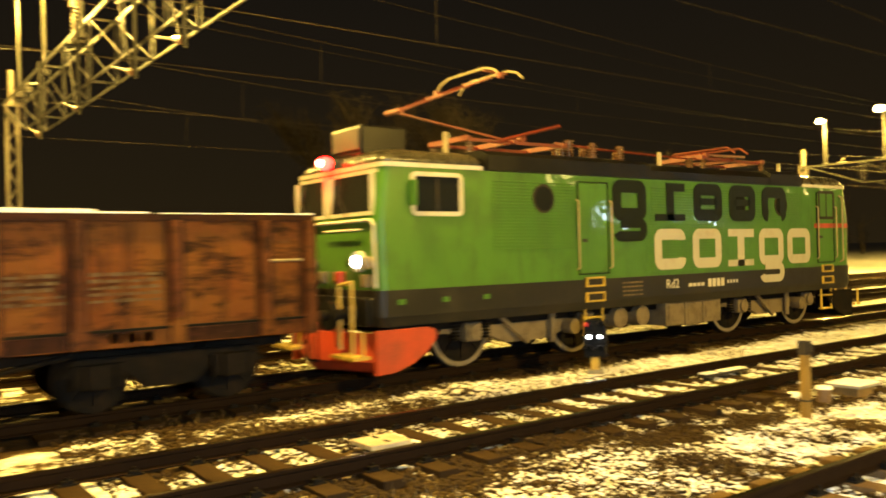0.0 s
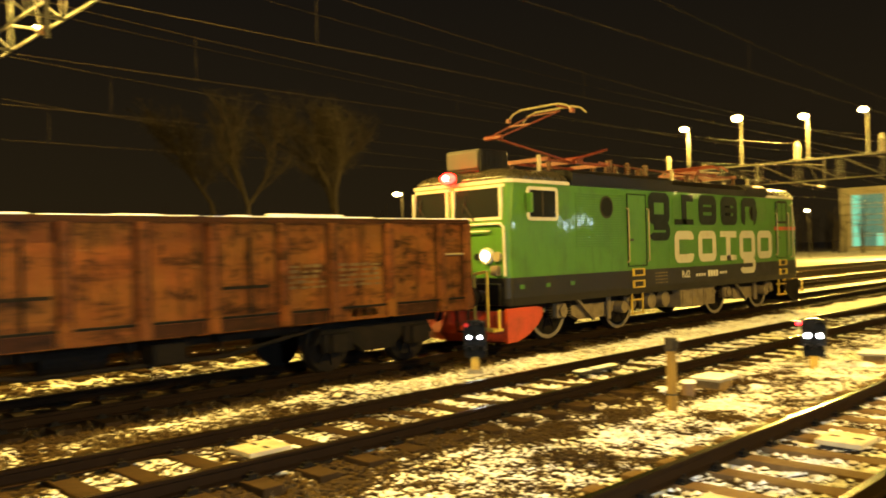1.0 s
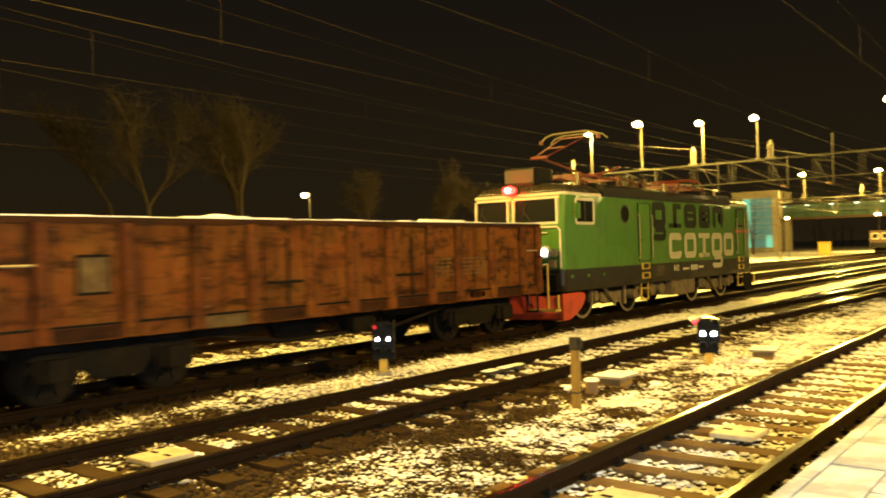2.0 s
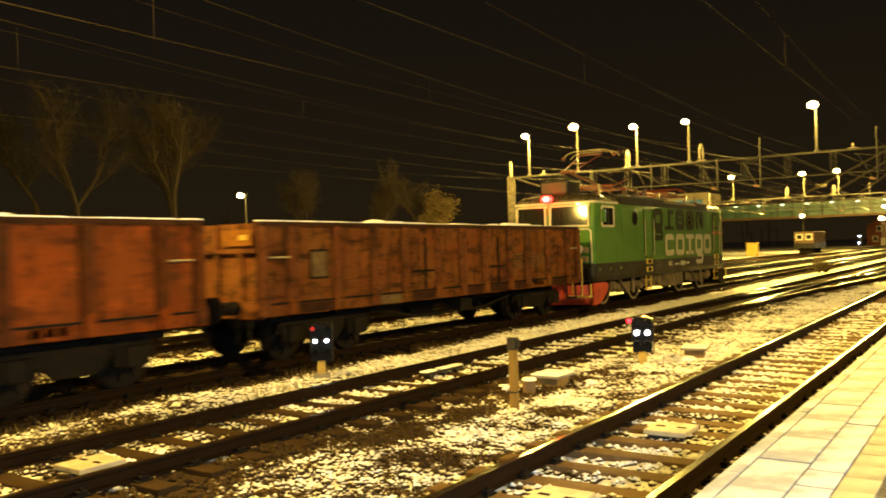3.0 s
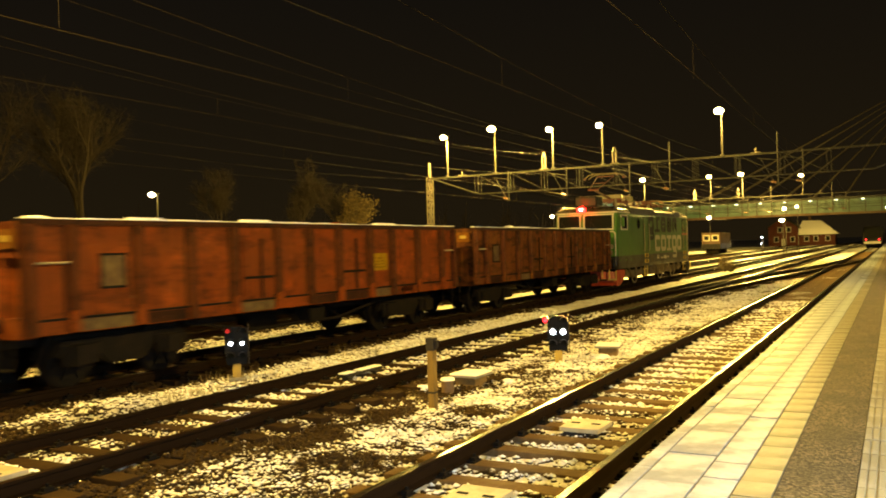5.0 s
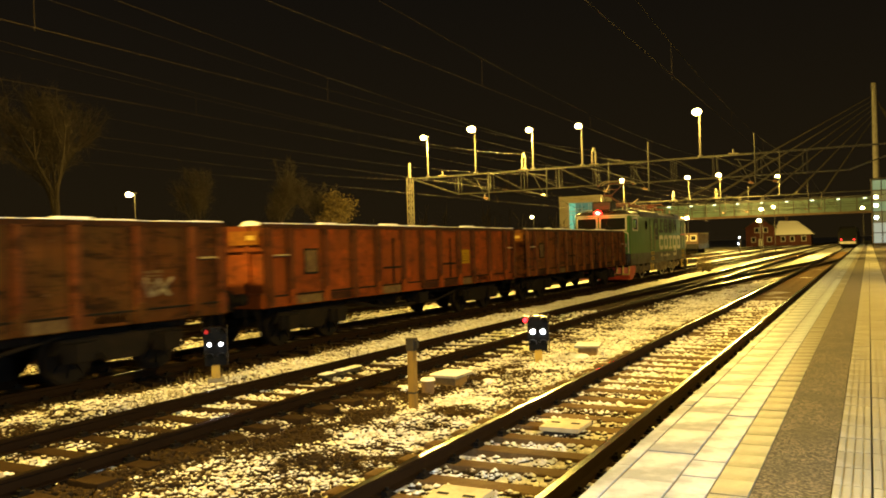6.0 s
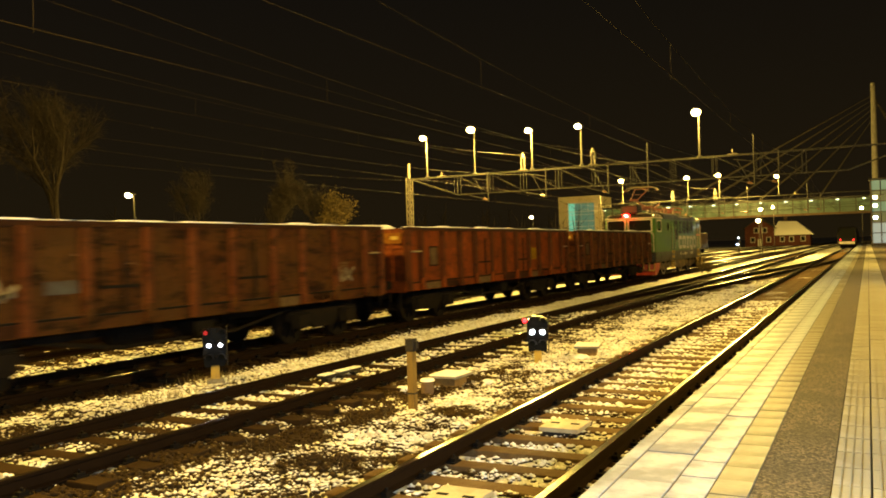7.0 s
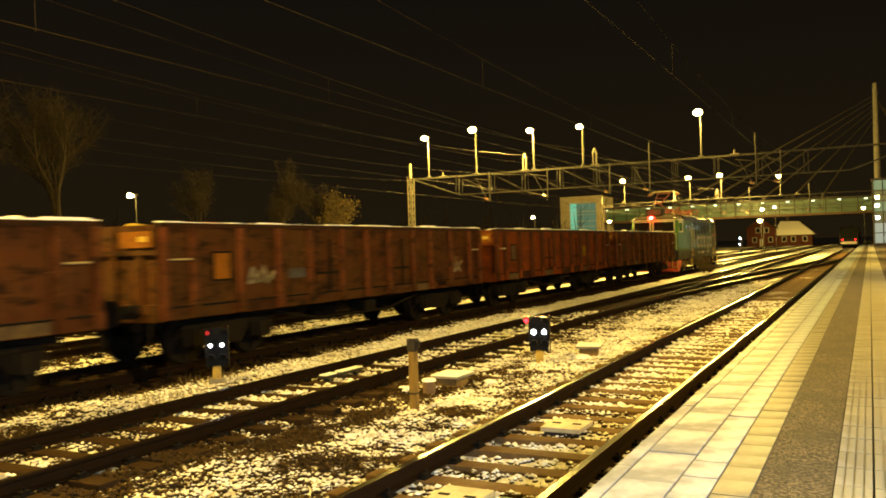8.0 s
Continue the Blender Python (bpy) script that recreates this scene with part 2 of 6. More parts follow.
def make_enamel():
    """Glossy green paint on slightly buckled sheet, with road dirt."""
    n = Nodes("green_enamel")
    dirt = n.grey(n.noise(1.3, 5, 0.65), 0.48, 0.7)
    col = n.mix(dirt, (0.05, 0.142, 0.016), (0.041, 0.108, 0.0145))
    col = n.mix(n.math("MULTIPLY", n.grey(n.noise(3.0, 5, 0.7, (1, 2.2, 0.3)), 0.55, 0.72), 0.4), col, (0.024, 0.05, 0.01))
    h = n.math("ADD", n.noise(1.6, 2, 0.5), n.math("MULTIPLY", n.noise(6.0, 3), 0.12))
    n.bump(h, 0.3, 0.05)
    n.bsdf.inputs["Coat Weight"].default_value = 0.45
    n.bsdf.inputs["Coat Roughness"].default_value = 0.05
    n.link(n.bsdf.inputs["Normal"].links[0].from_socket, n.bsdf.inputs["Coat Normal"])
    return n.done(col, 0.4, gloss=0.3)


LOCO_GREEN = make_enamel()
LOCO_DARK = worn("charcoal_paint", (0.00437, 0.00406, 0.00374), (0.0109, 0.00936, 0.0075), 0.36, scale=1.6, gloss=0.16)
LOCO_ROOF = worn("roof_grey", (0.0187, 0.0172, 0.015), (0.0374, 0.0312, 0.0234), 0.6, scale=2.0)
CAB_ROOF = worn("cab_roof_enamel", (0.03, 0.026, 0.017), (0.05, 0.041, 0.024), 0.3, scale=2.0)
SKIRT = worn("charcoal_skirt_paint", (0.0125, 0.0115, 0.0095), (0.022, 0.018, 0.013), 0.42, scale=1.6, gloss=0.25)
LETTER_DARK = worn("dark_lettering", (0.00312, 0.00624, 0.00416), (0.0052, 0.00832, 0.0052), 0.5, gloss=0.15)
CREAM = worn("cream_paint", (0.459, 0.434, 0.347), (0.341, 0.298, 0.205), 0.45, scale=3.0, amount=0.4)
EMBLEM = worn("emblem_cream", (0.36, 0.335, 0.255), (0.29, 0.25, 0.17), 0.4, scale=3.0, amount=0.35)
YELLOW = worn("yellow_paint", (0.396, 0.275, 0.033), (0.22, 0.154, 0.044), 0.5, scale=5.0)
ORANGE = worn("orange_paint", (0.12, 0.0145, 0.004), (0.05, 0.0095, 0.004), 0.5, scale=4.0)
PLOUGH_RED = worn("plough_red", (0.372, 0.042, 0.012), (0.18, 0.03, 0.012), 0.45, scale=2.5)
BOGIE = worn("dusty_bogie_grey", (0.15, 0.115, 0.065), (0.065, 0.048, 0.028), 0.75, scale=3.0, gloss=0.2)
WHEEL = worn("wheel_steel", (0.2, 0.165, 0.11), (0.09, 0.07, 0.045), 0.5, 0.2, scale=5.0)
CERAMIC = worn("brown_ceramic", (0.0832, 0.0416, 0.0208), (0.13, 0.0832, 0.052), 0.3, scale=6.0)
PALE = worn("pale_insulator", (0.218, 0.182, 0.104), (0.156, 0.12, 0.0676), 0.45, scale=5.0)
WHITE_PAINT = worn("white_paint", (0.45, 0.444, 0.42), (0.3, 0.282, 0.24), 0.5, scale=4.0)
RED_BULB = glow("red_bulb", (1.0, 0.2, 0.12), 30.0, (0.02, 0.0, 0.0))
RED_GLOW = glow("red_tail_light", (1.0, 0.003, 0.002), 55.0, (0.02, 0.0, 0.0))
RED_SIGNAL = glow("bright_red_signal_light", (1.0, 0.01, 0.015), 8.0, (0.03, 0.0, 0.0))
RED_DIM = glow("red_signal_light", (1.0, 0.02, 0.01), 0.3, (0.03, 0.0, 0.0))
WHITE_GLOW = glow("white_head_light", (0.85, 0.92, 1.0), 25.0)
LAMP_GLOW = glow("sodium_lamp", (1.0, 0.7, 0.2), 28.0)
LAMP_PALE = glow("pale_lamp", (1.0, 0.78, 0.32), 28.0)
WAGON_MATS = [make_wagon_material("wagon_paint_a", (0.096, 0.0285, 0.007), (0.118, 0.047, 0.0098), (0.0095, 0.0042, 0.0022), 0.0, 1.1),
              make_wagon_material("wagon_paint_b", (0.155, 0.033, 0.0047), (0.12, 0.031, 0.006), (0.02, 0.0072, 0.0034), 7.3, 0.7),
              make_wagon_material("wagon_paint_c", (0.055, 0.0185, 0.0045), (0.05, 0.0235, 0.0065), (0.0065, 0.0029, 0.0017), 15.1, 1.2),
              make_wagon_material("wagon_paint_d", (0.058, 0.0175, 0.005), (0.055, 0.0225, 0.007), (0.0065, 0.003, 0.0018), 23.9, 1.2)]

# ribs c and d are toned lighter for light they catch; a and b darker
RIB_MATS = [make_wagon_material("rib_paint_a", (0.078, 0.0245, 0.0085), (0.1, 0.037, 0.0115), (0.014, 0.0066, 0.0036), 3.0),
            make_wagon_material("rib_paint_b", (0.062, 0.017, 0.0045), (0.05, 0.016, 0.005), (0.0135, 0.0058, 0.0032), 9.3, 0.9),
            make_wagon_material("rib_lit_c", (0.072, 0.0205, 0.007), (0.09, 0.032, 0.0108), (0.0105, 0.005, 0.003), 18.1),
            make_wagon_material("rib_lit_d", (0.054, 0.0165, 0.006), (0.07, 0.0255, 0.009), (0.009, 0.0045, 0.0028), 27.9)]
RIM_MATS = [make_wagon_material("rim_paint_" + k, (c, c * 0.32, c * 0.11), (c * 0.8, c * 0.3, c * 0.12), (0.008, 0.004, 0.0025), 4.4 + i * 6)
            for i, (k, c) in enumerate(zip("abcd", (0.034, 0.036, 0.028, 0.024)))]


def make_glass():
    n = Nodes("dark_glass")
    n.bsdf.inputs["Specular IOR Level"].default_value = 0.12
    return n.done((0.012, 0.013, 0.012), 0.06)


GLASS = make_glass()


# ---------------------------------------------------------------- mesh helpers
def box(bm, x0, x1, y0, y1, z0, z1, bevel=0.0):
    got = bmesh.ops.create_cube(bm, size=1, matrix=Matrix.Translation(((x0 + x1) / 2, (y0 + y1) / 2, (z0 + z1) / 2)) @ Matrix.Diagonal((abs(x1 - x0), abs(y1 - y0), abs(z1 - z0), 1)))
    if bevel:
        edges = list({e for v in got["verts"] for e in v.link_edges})
        bmesh.ops.bevel(bm, geom=edges, offset=bevel, segments=2, profile=0.6, affect="EDGES")
    return got["verts"]


def rod(bm, a, b, r, r2=None, seg=10):
    a, b = Vector(a), Vector(b)
    d = b - a
    m = Matrix.Translation((a + b) / 2) @ d.to_track_quat("Z", "Y").to_matrix().to_4x4()
    return bmesh.ops.create_cone(bm, cap_ends=True, segments=seg, radius1=r, radius2=r if r2 is None else r2, depth=d.length, matrix=m)["verts"]


def beam(bm, a, b, w, h):
    """A square bar from a to b."""
    a, b = Vector(a), Vector(b)
    d = b - a
    m = Matrix.Translation((a + b) / 2) @ d.to_track_quat("Y", "Z").to_matrix().to_4x4()
    bmesh.ops.create_cube(bm, size=1, matrix=m @ Matrix.Diagonal((w, d.length, h, 1)))


def tube(bm, points, r, seg=8):
    """A round pipe along points, with balls at its bends."""
    for a, b in zip(points, points[1:]):
        rod(bm, a, b, r, seg=seg)
    for p in points[1:-1]:
        bmesh.ops.create_uvsphere(bm, u_segments=seg, v_segments=5, radius=r, matrix=Matrix.Translation(p))


def loft(bm, rings):
    """Skin a list of equally long closed rings, with end caps."""
    rows = [[bm.verts.new(p) for p in ring] for ring in rings]
    n = len(rows[0])
    for a, b in zip(rows, rows[1:]):
        for i in range(n):
            bm.faces.new((a[i], a[(i + 1) % n], b[(i + 1) % n], b[i]))
    bm.faces.new(rows[0][::-1])
    bm.faces.new(rows[-1])
    bmesh.ops.recalc_face_normals(bm, faces=bm.faces[:])


def prism(bm, outline, axis, lo, hi):
    """Extrude a closed outline of 2D points along an axis."""
    def at(u, v, w):
        return {"x": (w, u, v), "y": (u, w, v), "z": (u, v, w)}[axis]
    loft(bm, [[at(u, v, lo) for u, v in outline], [at(u, v, hi) for u, v in outline]])


def finish(bm, name, material, smooth=False):
    mesh = bpy.data.meshes.new(name)
    bm.normal_update()
    if smooth:
        for f in bm.faces:
            f.smooth = True
    bm.to_mesh(mesh)
    bm.free()
    mesh.materials.append(material)
    return mesh


def part(name, bm, material, parent=None, label="", smooth=False):
    ob = new(name, finish(bm, name, material, smooth))
    ob.parent = parent
    return tagged(ob, label)


def thing(name, at, label, category, group="", kind="", turn=0.0):
    ob = new(name)
    ob.empty_display_size = 0.2
    ob.matrix_basis = pose(*at, 0, 0, turn)
    return tagged(ob, label, category, group, kind)



# ---------------------------------------------------------------- ground
def build_ground():
    """One sheet, gently lumpy near the tracks, that reaches the horizon."""
    xs = [-3000, -900, -300, -120, -70] + list(np.arange(-50, -1.4, 0.5)) + [0, 5, 20, 100, 900, 3000]
    ys = [-3000, -800, -200, -60, -20] + list(np.arange(-6, 60, 0.5)) + [64, 70, 80, 95, 120, 160, 220, 320, 600, 1500, 4500]
    verts, faces = [], []
    for y in ys:
        for x in xs:
            near = -50 <= x <= -1.4 and -6 <= y <= 60
            z = GROUND + (0.05 * noise.noise(Vector((x * 0.7, y * 0.7, 0))) if near else 0)
            for c in (T1, T2, T3, T4, T5, T6):
                z += 0.05 * max(0.0, 1 - abs(x - c) / 1.6) if near else 0
            verts.append((x, y, z))
    w = len(xs)
    for j in range(len(ys) - 1):
        for i in range(w - 1):
            a = j * w + i
            faces.append((a, a + 1, a + w + 1, a + w))
    mesh = bpy.data.meshes.new("ground")
    mesh.from_pydata(verts, [], faces)
    for p in mesh.polygons:
        p.use_smooth = True
    mesh.materials.append(GROUND_MAT)
    tagged(new("ground", mesh), "dark railway ballast patched with thin snow", "ground", kind="structure")


def build_gravel():
    """Loose ballast stones, some capped with snow, strewn over the nearer beds."""
    rng = np.random.default_rng(4)
    base = bmesh.new()
    bmesh.ops.create_icosphere(base, subdivisions=1, radius=1)
    tv = np.array([v.co for v in base.verts])
    tf = np.array([[v.index for v in f.verts] for f in base.faces])
    base.free()
    spots = []
    for x0, x1, y0, y1, count in ((-6.95, -3.9, 2.6, 17, 15000), (-6.95, -3.9, 17, 45, 8500), (-3.8, -2.4, 3.5, 30, 6000),
                                  (-8.5, -7.0, 2.0, 25, 4500), (-11.3, -8.5, 2.0, 26, 9500), (-2.3, -1.6, 3.5, 25, 1200),
                                  (-16.0, -12.8, 4, 26, 3500)):
        y = y0 + (y1 - y0) * rng.random(count) ** 1.25
        spots.append(np.stack([x0 + (x1 - x0) * rng.random(count), y], 1))
    p = np.concatenate(spots)
    on_sleeper = (np.abs((p[:, 1] + 20 + 0.31) % 0.62 - 0.31) < 0.15) & ((np.abs(p[:, 0] - T1) < 1.3) | (np.abs(p[:, 0] - T2) < 1.3))
    p = p[~on_sleeper]
    n = len(p)
    size = rng.uniform(0.018, 0.044, n) * (1 + p[:, 1] * 0.012)
    stretch = rng.uniform(0.65, 1.35, (n, 1, 3)) * np.array([1, 1, 0.85])
    turn = rng.uniform(0, 6.28, n)
    jit = rng.uniform(0.8, 1.2, (n, len(tv), 1))
    v = tv[None] * jit * stretch * size[:, None, None]
    c, s = np.cos(turn)[:, None], np.sin(turn)[:, None]
    v = np.stack([v[..., 0] * c - v[..., 1] * s, v[..., 0] * s + v[..., 1] * c, v[..., 2]], -1)
    z = GROUND + 0.012 + 0.05 * np.array([noise.noise(Vector((a * 0.7, b * 0.7, 0))) for a, b in p])
    for centre in (T1, T2, T3, T4):
        z += 0.05 * np.maximum(0, 1 - np.abs(p[:, 0] - centre) / 1.6)
    v += np.concatenate([p, z[:, None]], 1)[:, None]
    f = (tf[None] + (np.arange(n) * len(tv))[:, None, None]).reshape(-1, 3)
    mesh = bpy.data.meshes.new("gravel")
    mesh.from_pydata(v.reshape(-1, 3).tolist(), [], f.tolist())
    for poly in mesh.polygons:
        poly.use_smooth = True
    mesh.materials.append(GROUND_MAT)
    tagged(new("gravel", mesh), "loose brown ballast stones dusted with snow", "gravel", kind="stuff")


RAIL_PROFILE = [(-0.036, 0), (0.036, 0), (0.036, -0.035), (0.010, -0.05), (0.010, -0.135), (0.07, -0.15), (0.07, -0.165),
                (-0.07, -0.165), (-0.07, -0.15), (-0.010, -0.135), (-0.010, -0.05), (-0.036, -0.035)]


def sweep_rail(line):
    """One rail along a list of (x, y)."""
    bm = bmesh.new()
    loft(bm, [[(x + u, y, v) for u, v in RAIL_PROFILE] for x, y in line])
    return bm


def sleeper_mesh(material):
    bm = bmesh.new()
    box(bm, -1.25, 1.25, -0.12, 0.12, -0.36, -0.165, 0.012)
    return finish(bm, "sleeper", material)


def chair_mesh():
    """Rail fastening: base plate, two clips and a bolt on each side."""
    bm = bmesh.new()
    for side in (-0.7535, 0.7535):
        box(bm, side - 0.14, side + 0.14, -0.085, 0.085, -0.174, -0.15)
        for d in (-0.1, 0.1):
            box(bm, side + d - 0.03, side + d + 0.03, -0.05, 0.05, -0.152, -0.115)
            rod(bm, (side + d, 0, -0.12), (side + d, 0, -0.085), 0.016, seg=6)
    return finish(bm, "rail_chair", UNDER)


SLEEPER, SLEEPER_DARK, CHAIR = sleeper_mesh(WOOD), sleeper_mesh(WOOD_DARK), chair_mesh()


def branch_x(y):
    """Centre of the crossover that leads from the second track to the first."""
    s = min(1.0, max(0.0, (y - 19.0) / 68.0))
    return T2 + (T1 - T2) * s * s * (3 - 2 * s)


def build_track(name, centre, y0, y1, near, label):
    """centre: x of the track as a function of y. near: the stretch with single sleepers and fastenings."""
    tr = thing(name, (0, 0, 0), label, "track", "tracks", "structure")
    ys = np.arange(y0, y1 + 0.1, 4.0)
    for side in (-0.7535, 0.7535):
        part("rail", sweep_rail([(centre(y) + side, y) for y in ys]), RAIL_MAT, tr, "rusty steel rail with a bright worn head")
    step, far = 0.62, bmesh.new()
    y = y0
    while y < y1:
        if near[0] <= y <= near[1]:
            for mesh, nm in ((SLEEPER if name == "track_1" else SLEEPER_DARK, "sleeper"), (CHAIR, "rail_chair")):
                ob = new(nm, mesh)
                ob.parent = tr
                ob.location = (centre(y) + 0.02 * math.sin(y * 7), y, 0.004 * math.sin(y * 5))
        elif y < 130:
            box(far, centre(y) - 1.25, centre(y) + 1.25, y - 0.12, y + 0.12, -0.36, -0.172)
        y += step
    if far.verts:
        tagged(part("far_sleepers", far, WOOD if name == "track_1" else WOOD_DARK, tr), kind="stuff")
    else:
        far.free()
    return tr


def build_tracks():
    build_track("track_1", lambda y: T1, -20, 320, (1.5, 62), "platform track on timber sleepers half covered in snow")
    build_track("track_2", lambda y: T2, -20, 320, (1.5, 50), "middle track with dark rails and snow between sleepers")
    build_track("track_3", lambda y: T3, -60, 320, (2, 40), "freight train's track on dark bare ballast")
    build_track("crossover", branch_x, 22, 90, (27, 30), "crossover curving between two tracks")
    for i, c in enumerate((T4, T5, T6)):
        build_track("track_%d" % (i + 4), lambda y, c=c: c, -60, 320, (9, 11), "yard track with snow between its rails")


# ---------------------------------------------------------------- platform
def build_platform():
    plat = thing("platform", (0, 0, 0), "station platform of snow-damp slabs and dark asphalt", "platform", kind="structure")
    bm = bmesh.new()
    box(bm, PLAT_X + 0.12, 12.0, -40, 260, -0.6, PLAT_Z - 0.075)
    part("retaining_wall", bm, CONCRETE, plat, "concrete platform wall")
    bm = bmesh.new()
    box(bm, -0.602, -0.216, -40, 260, PLAT_Z - 0.08, PLAT_Z - 0.004)
    box(bm, 0.402, 12.0, -40, 260, PLAT_Z - 0.08, PLAT_Z - 0.004)
    part("asphalt", bm, ASPHALT, plat, "dark gritty asphalt strip")
    bm = bmesh.new()
    box(bm, PLAT_X + 0.01, -0.604, 1.0, 250, PLAT_Z - 0.07, PLAT_Z - 0.007)
    box(bm, -0.214, 0.4, 1.0, 250, PLAT_Z - 0.07, PLAT_Z - 0.014)
    part("joint_sand", bm, JOINT, plat, "damp sand in the joints")
    rng = random.Random(8)

    def row(name, x0, x1, length, material, y0, y1, ribs=0):
        bm = bmesh.new()
        g = 0.002
        box(bm, x0 + 3 * g, x1 - 3 * g, g, length - g, -0.075, -0.003 if ribs else 0.0, 0.003)
        for i in range(ribs):
            c = x0 + (i + 0.5) * (x1 - x0) / ribs
            box(bm, c - 0.018, c + 0.018, 0.008, length - 0.008, -0.01, 0.003)
        mesh = finish(bm, name, material)
        y, i, rest = y0, 0, bmesh.new()
        while y < y1:
            if i < 100:
                ob = new(name, mesh)
                ob.parent, ob.location = plat, (0, y, PLAT_Z + rng.uniform(-0.0025, 0.0025))
            else:
                box(rest, x0 + 3 * g, x1 - 3 * g, y + g, y + length - g, PLAT_Z - 0.075, PLAT_Z)
            y += length
            i += 1
        if rest.verts:
            tagged(part("far_" + name + "s", rest, material, plat), kind="stuff")
        else:
            rest.free()

    row("edge_stone", PLAT_X, -1.335, 1.0, SLAB, -6.0, 250)
    row("slab", -1.335, -1.02, 0.68, SLAB, -6.16, 250)
    row("slab", -1.02, -0.81, 0.36, SLAB, -6.26, 250)
    row("tan_paver", -0.81, -0.602, 0.3, SLAB_TAN, -6.2, 250)
    row("ribbed_paver", -0.216, -0.017, 0.4, SLAB_RIB, -6.2, 250, 4)
    row("ribbed_paver", -0.017, 0.402, 0.4, SLAB_RIB, -6.2, 250, 8)


# ---------------------------------------------------------------- the train
def ring_plan(y0, y1, hw, ch, z):
    """Plan outline of a vehicle body with rounded corners at height z."""
    pts = []
    for cx, cy, quarter in ((hw - ch, y0 + ch, 3), (hw - ch, y1 - ch, 0), (ch - hw, y1 - ch, 1), (ch - hw, y0 + ch, 2)):
        for k in range(7):
            a = math.pi / 2 * (quarter + k / 6)
            pts.append((cx + ch * math.cos(a), cy + ch * math.sin(a), z))
    return pts


def wheelset_bm(r):
    bm = bmesh.new()
    for s in (-1, 1):
        rod(bm, (s * 0.68, 0, 0), (s * 0.815, 0, 0), r, seg=36)
        rod(bm, (s * 0.66, 0, 0), (s * 0.685, 0, 0), r + 0.028, seg=36)
        rod(bm, (s * 0.81, 0, 0), (s * 0.822, 0, 0), r * 0.8, r * 0.78, seg=36)
        rod(bm, (s * 0.81, 0, 0), (s * 0.87, 0, 0), r * 0.3, seg=16)
        for k in range(8):
            a = k * math.pi / 4
            beam(bm, (s * 0.826, 0.25 * r * math.cos(a), 0.25 * r * math.sin(a)), (s * 0.826, 0.78 * r * math.cos(a), 0.78 * r * math.sin(a)), 0.05, 0.02)
    rod(bm, (-0.7, 0, 0), (0.7, 0, 0), 0.09, seg=12)
    return bm


WHEELS = []  # (object, place in its vehicle, radius)
LOCO_MESH = finish(wheelset_bm(0.63), "wheelset", UNDER)


def tyre_mesh(r, side):
    bm = bmesh.new()
    n = 40
    for s in (side,):
        rows = []
        for rad, x in ((r * 0.87, 0.818), (r * 0.885, 0.832), (r * 0.985, 0.832), (r * 1.0, 0.818)):
            rows.append([bm.verts.new((s * x, rad * math.cos(6.2832 * k / n), rad * math.sin(6.2832 * k / n))) for k in range(n)])
        for p, q in zip(rows, rows[1:]):
            for k in range(n):
                bm.faces.new((p[k], p[(k + 1) % n], q[(k + 1) % n], q[k]))
    bmesh.ops.recalc_face_normals(bm, faces=bm.faces[:])
    return finish(bm, "tyre", WHEEL)


LOCO_TYRES = [tyre_mesh(0.63, s) for s in (-1, 1)]
WAGON_WHEEL = finish(wheelset_bm(0.46), "wheelset", UNDER)


def add_wheelset(parent, mesh, y, r):
    ob = new("wheelset", mesh)
    ob.parent, ob.location = parent, (0, y, r)
    if mesh is LOCO_MESH:
        for tyre_data in LOCO_TYRES:
            tyre = new("tyre", tyre_data)
            tyre.parent = ob
    WHEELS.append((ob, (0, y, r), r))


def buffer_bm(x, y, face):
    bm = bmesh.new()
    d = -1 if face < y else 1
    rod(bm, (x, y, 1.05), (x, y + d * 0.3, 1.05), 0.12, seg=16)
    rod(bm, (x, y + d * 0.3, 1.05), (x, face - d * 0.04, 1.05), 0.08, seg=16)
    rod(bm, (x, face - d * 0.05, 1.05), (x, face, 1.05), 0.22, seg=24)
    return bm


def rounded_ring(bm, y0, y1, z0, z1, w, x, depth=0.006, gap=None, corner=0.22):
    """A flat rounded frame on a side wall (in the y-z plane)."""
    n = 8

    def outline(a0, a1, b0, b1, r):
        pts = []
        for cy, cz, s in ((a1 - r, b1 - r, 0), (a0 + r, b1 - r, 1), (a0 + r, b0 + r, 2), (a1 - r, b0 + r, 3)):
            for k in range(n + 1):
                a = math.pi / 2 * (s + k / n)
                pts.append((cy + r * math.cos(a), cz + r * math.sin(a)))
        return pts

    out, inn = outline(y0, y1, z0, z1, corner), outline(y0 + w, y1 - w, z0 + w, z1 - w, max(0.02, corner - w))
    m = len(out)
    for i in range(m):
        j = (i + 1) % m
        cy, cz = (out[i][0] + out[j][0]) / 2, (out[i][1] + out[j][1]) / 2
        if gap and gap[0] < cy < gap[1] and gap[2] < cz < gap[3]:
            continue
        q = [out[i], out[j], inn[j], inn[i]]
        a = [bm.verts.new((x, *p)) for p in q]
        b = [bm.verts.new((x + depth, *p)) for p in q]
        bm.faces.new(b)
        bm.faces.new(a[::-1])
        for k in range(4):
            bm.faces.new((a[k], a[(k + 1) % 4], b[(k + 1) % 4], b[k]))
    bmesh.ops.remove_doubles(bm, verts=bm.verts[:], dist=0.0005)
    bmesh.ops.recalc_face_normals(bm, faces=bm.faces[:])


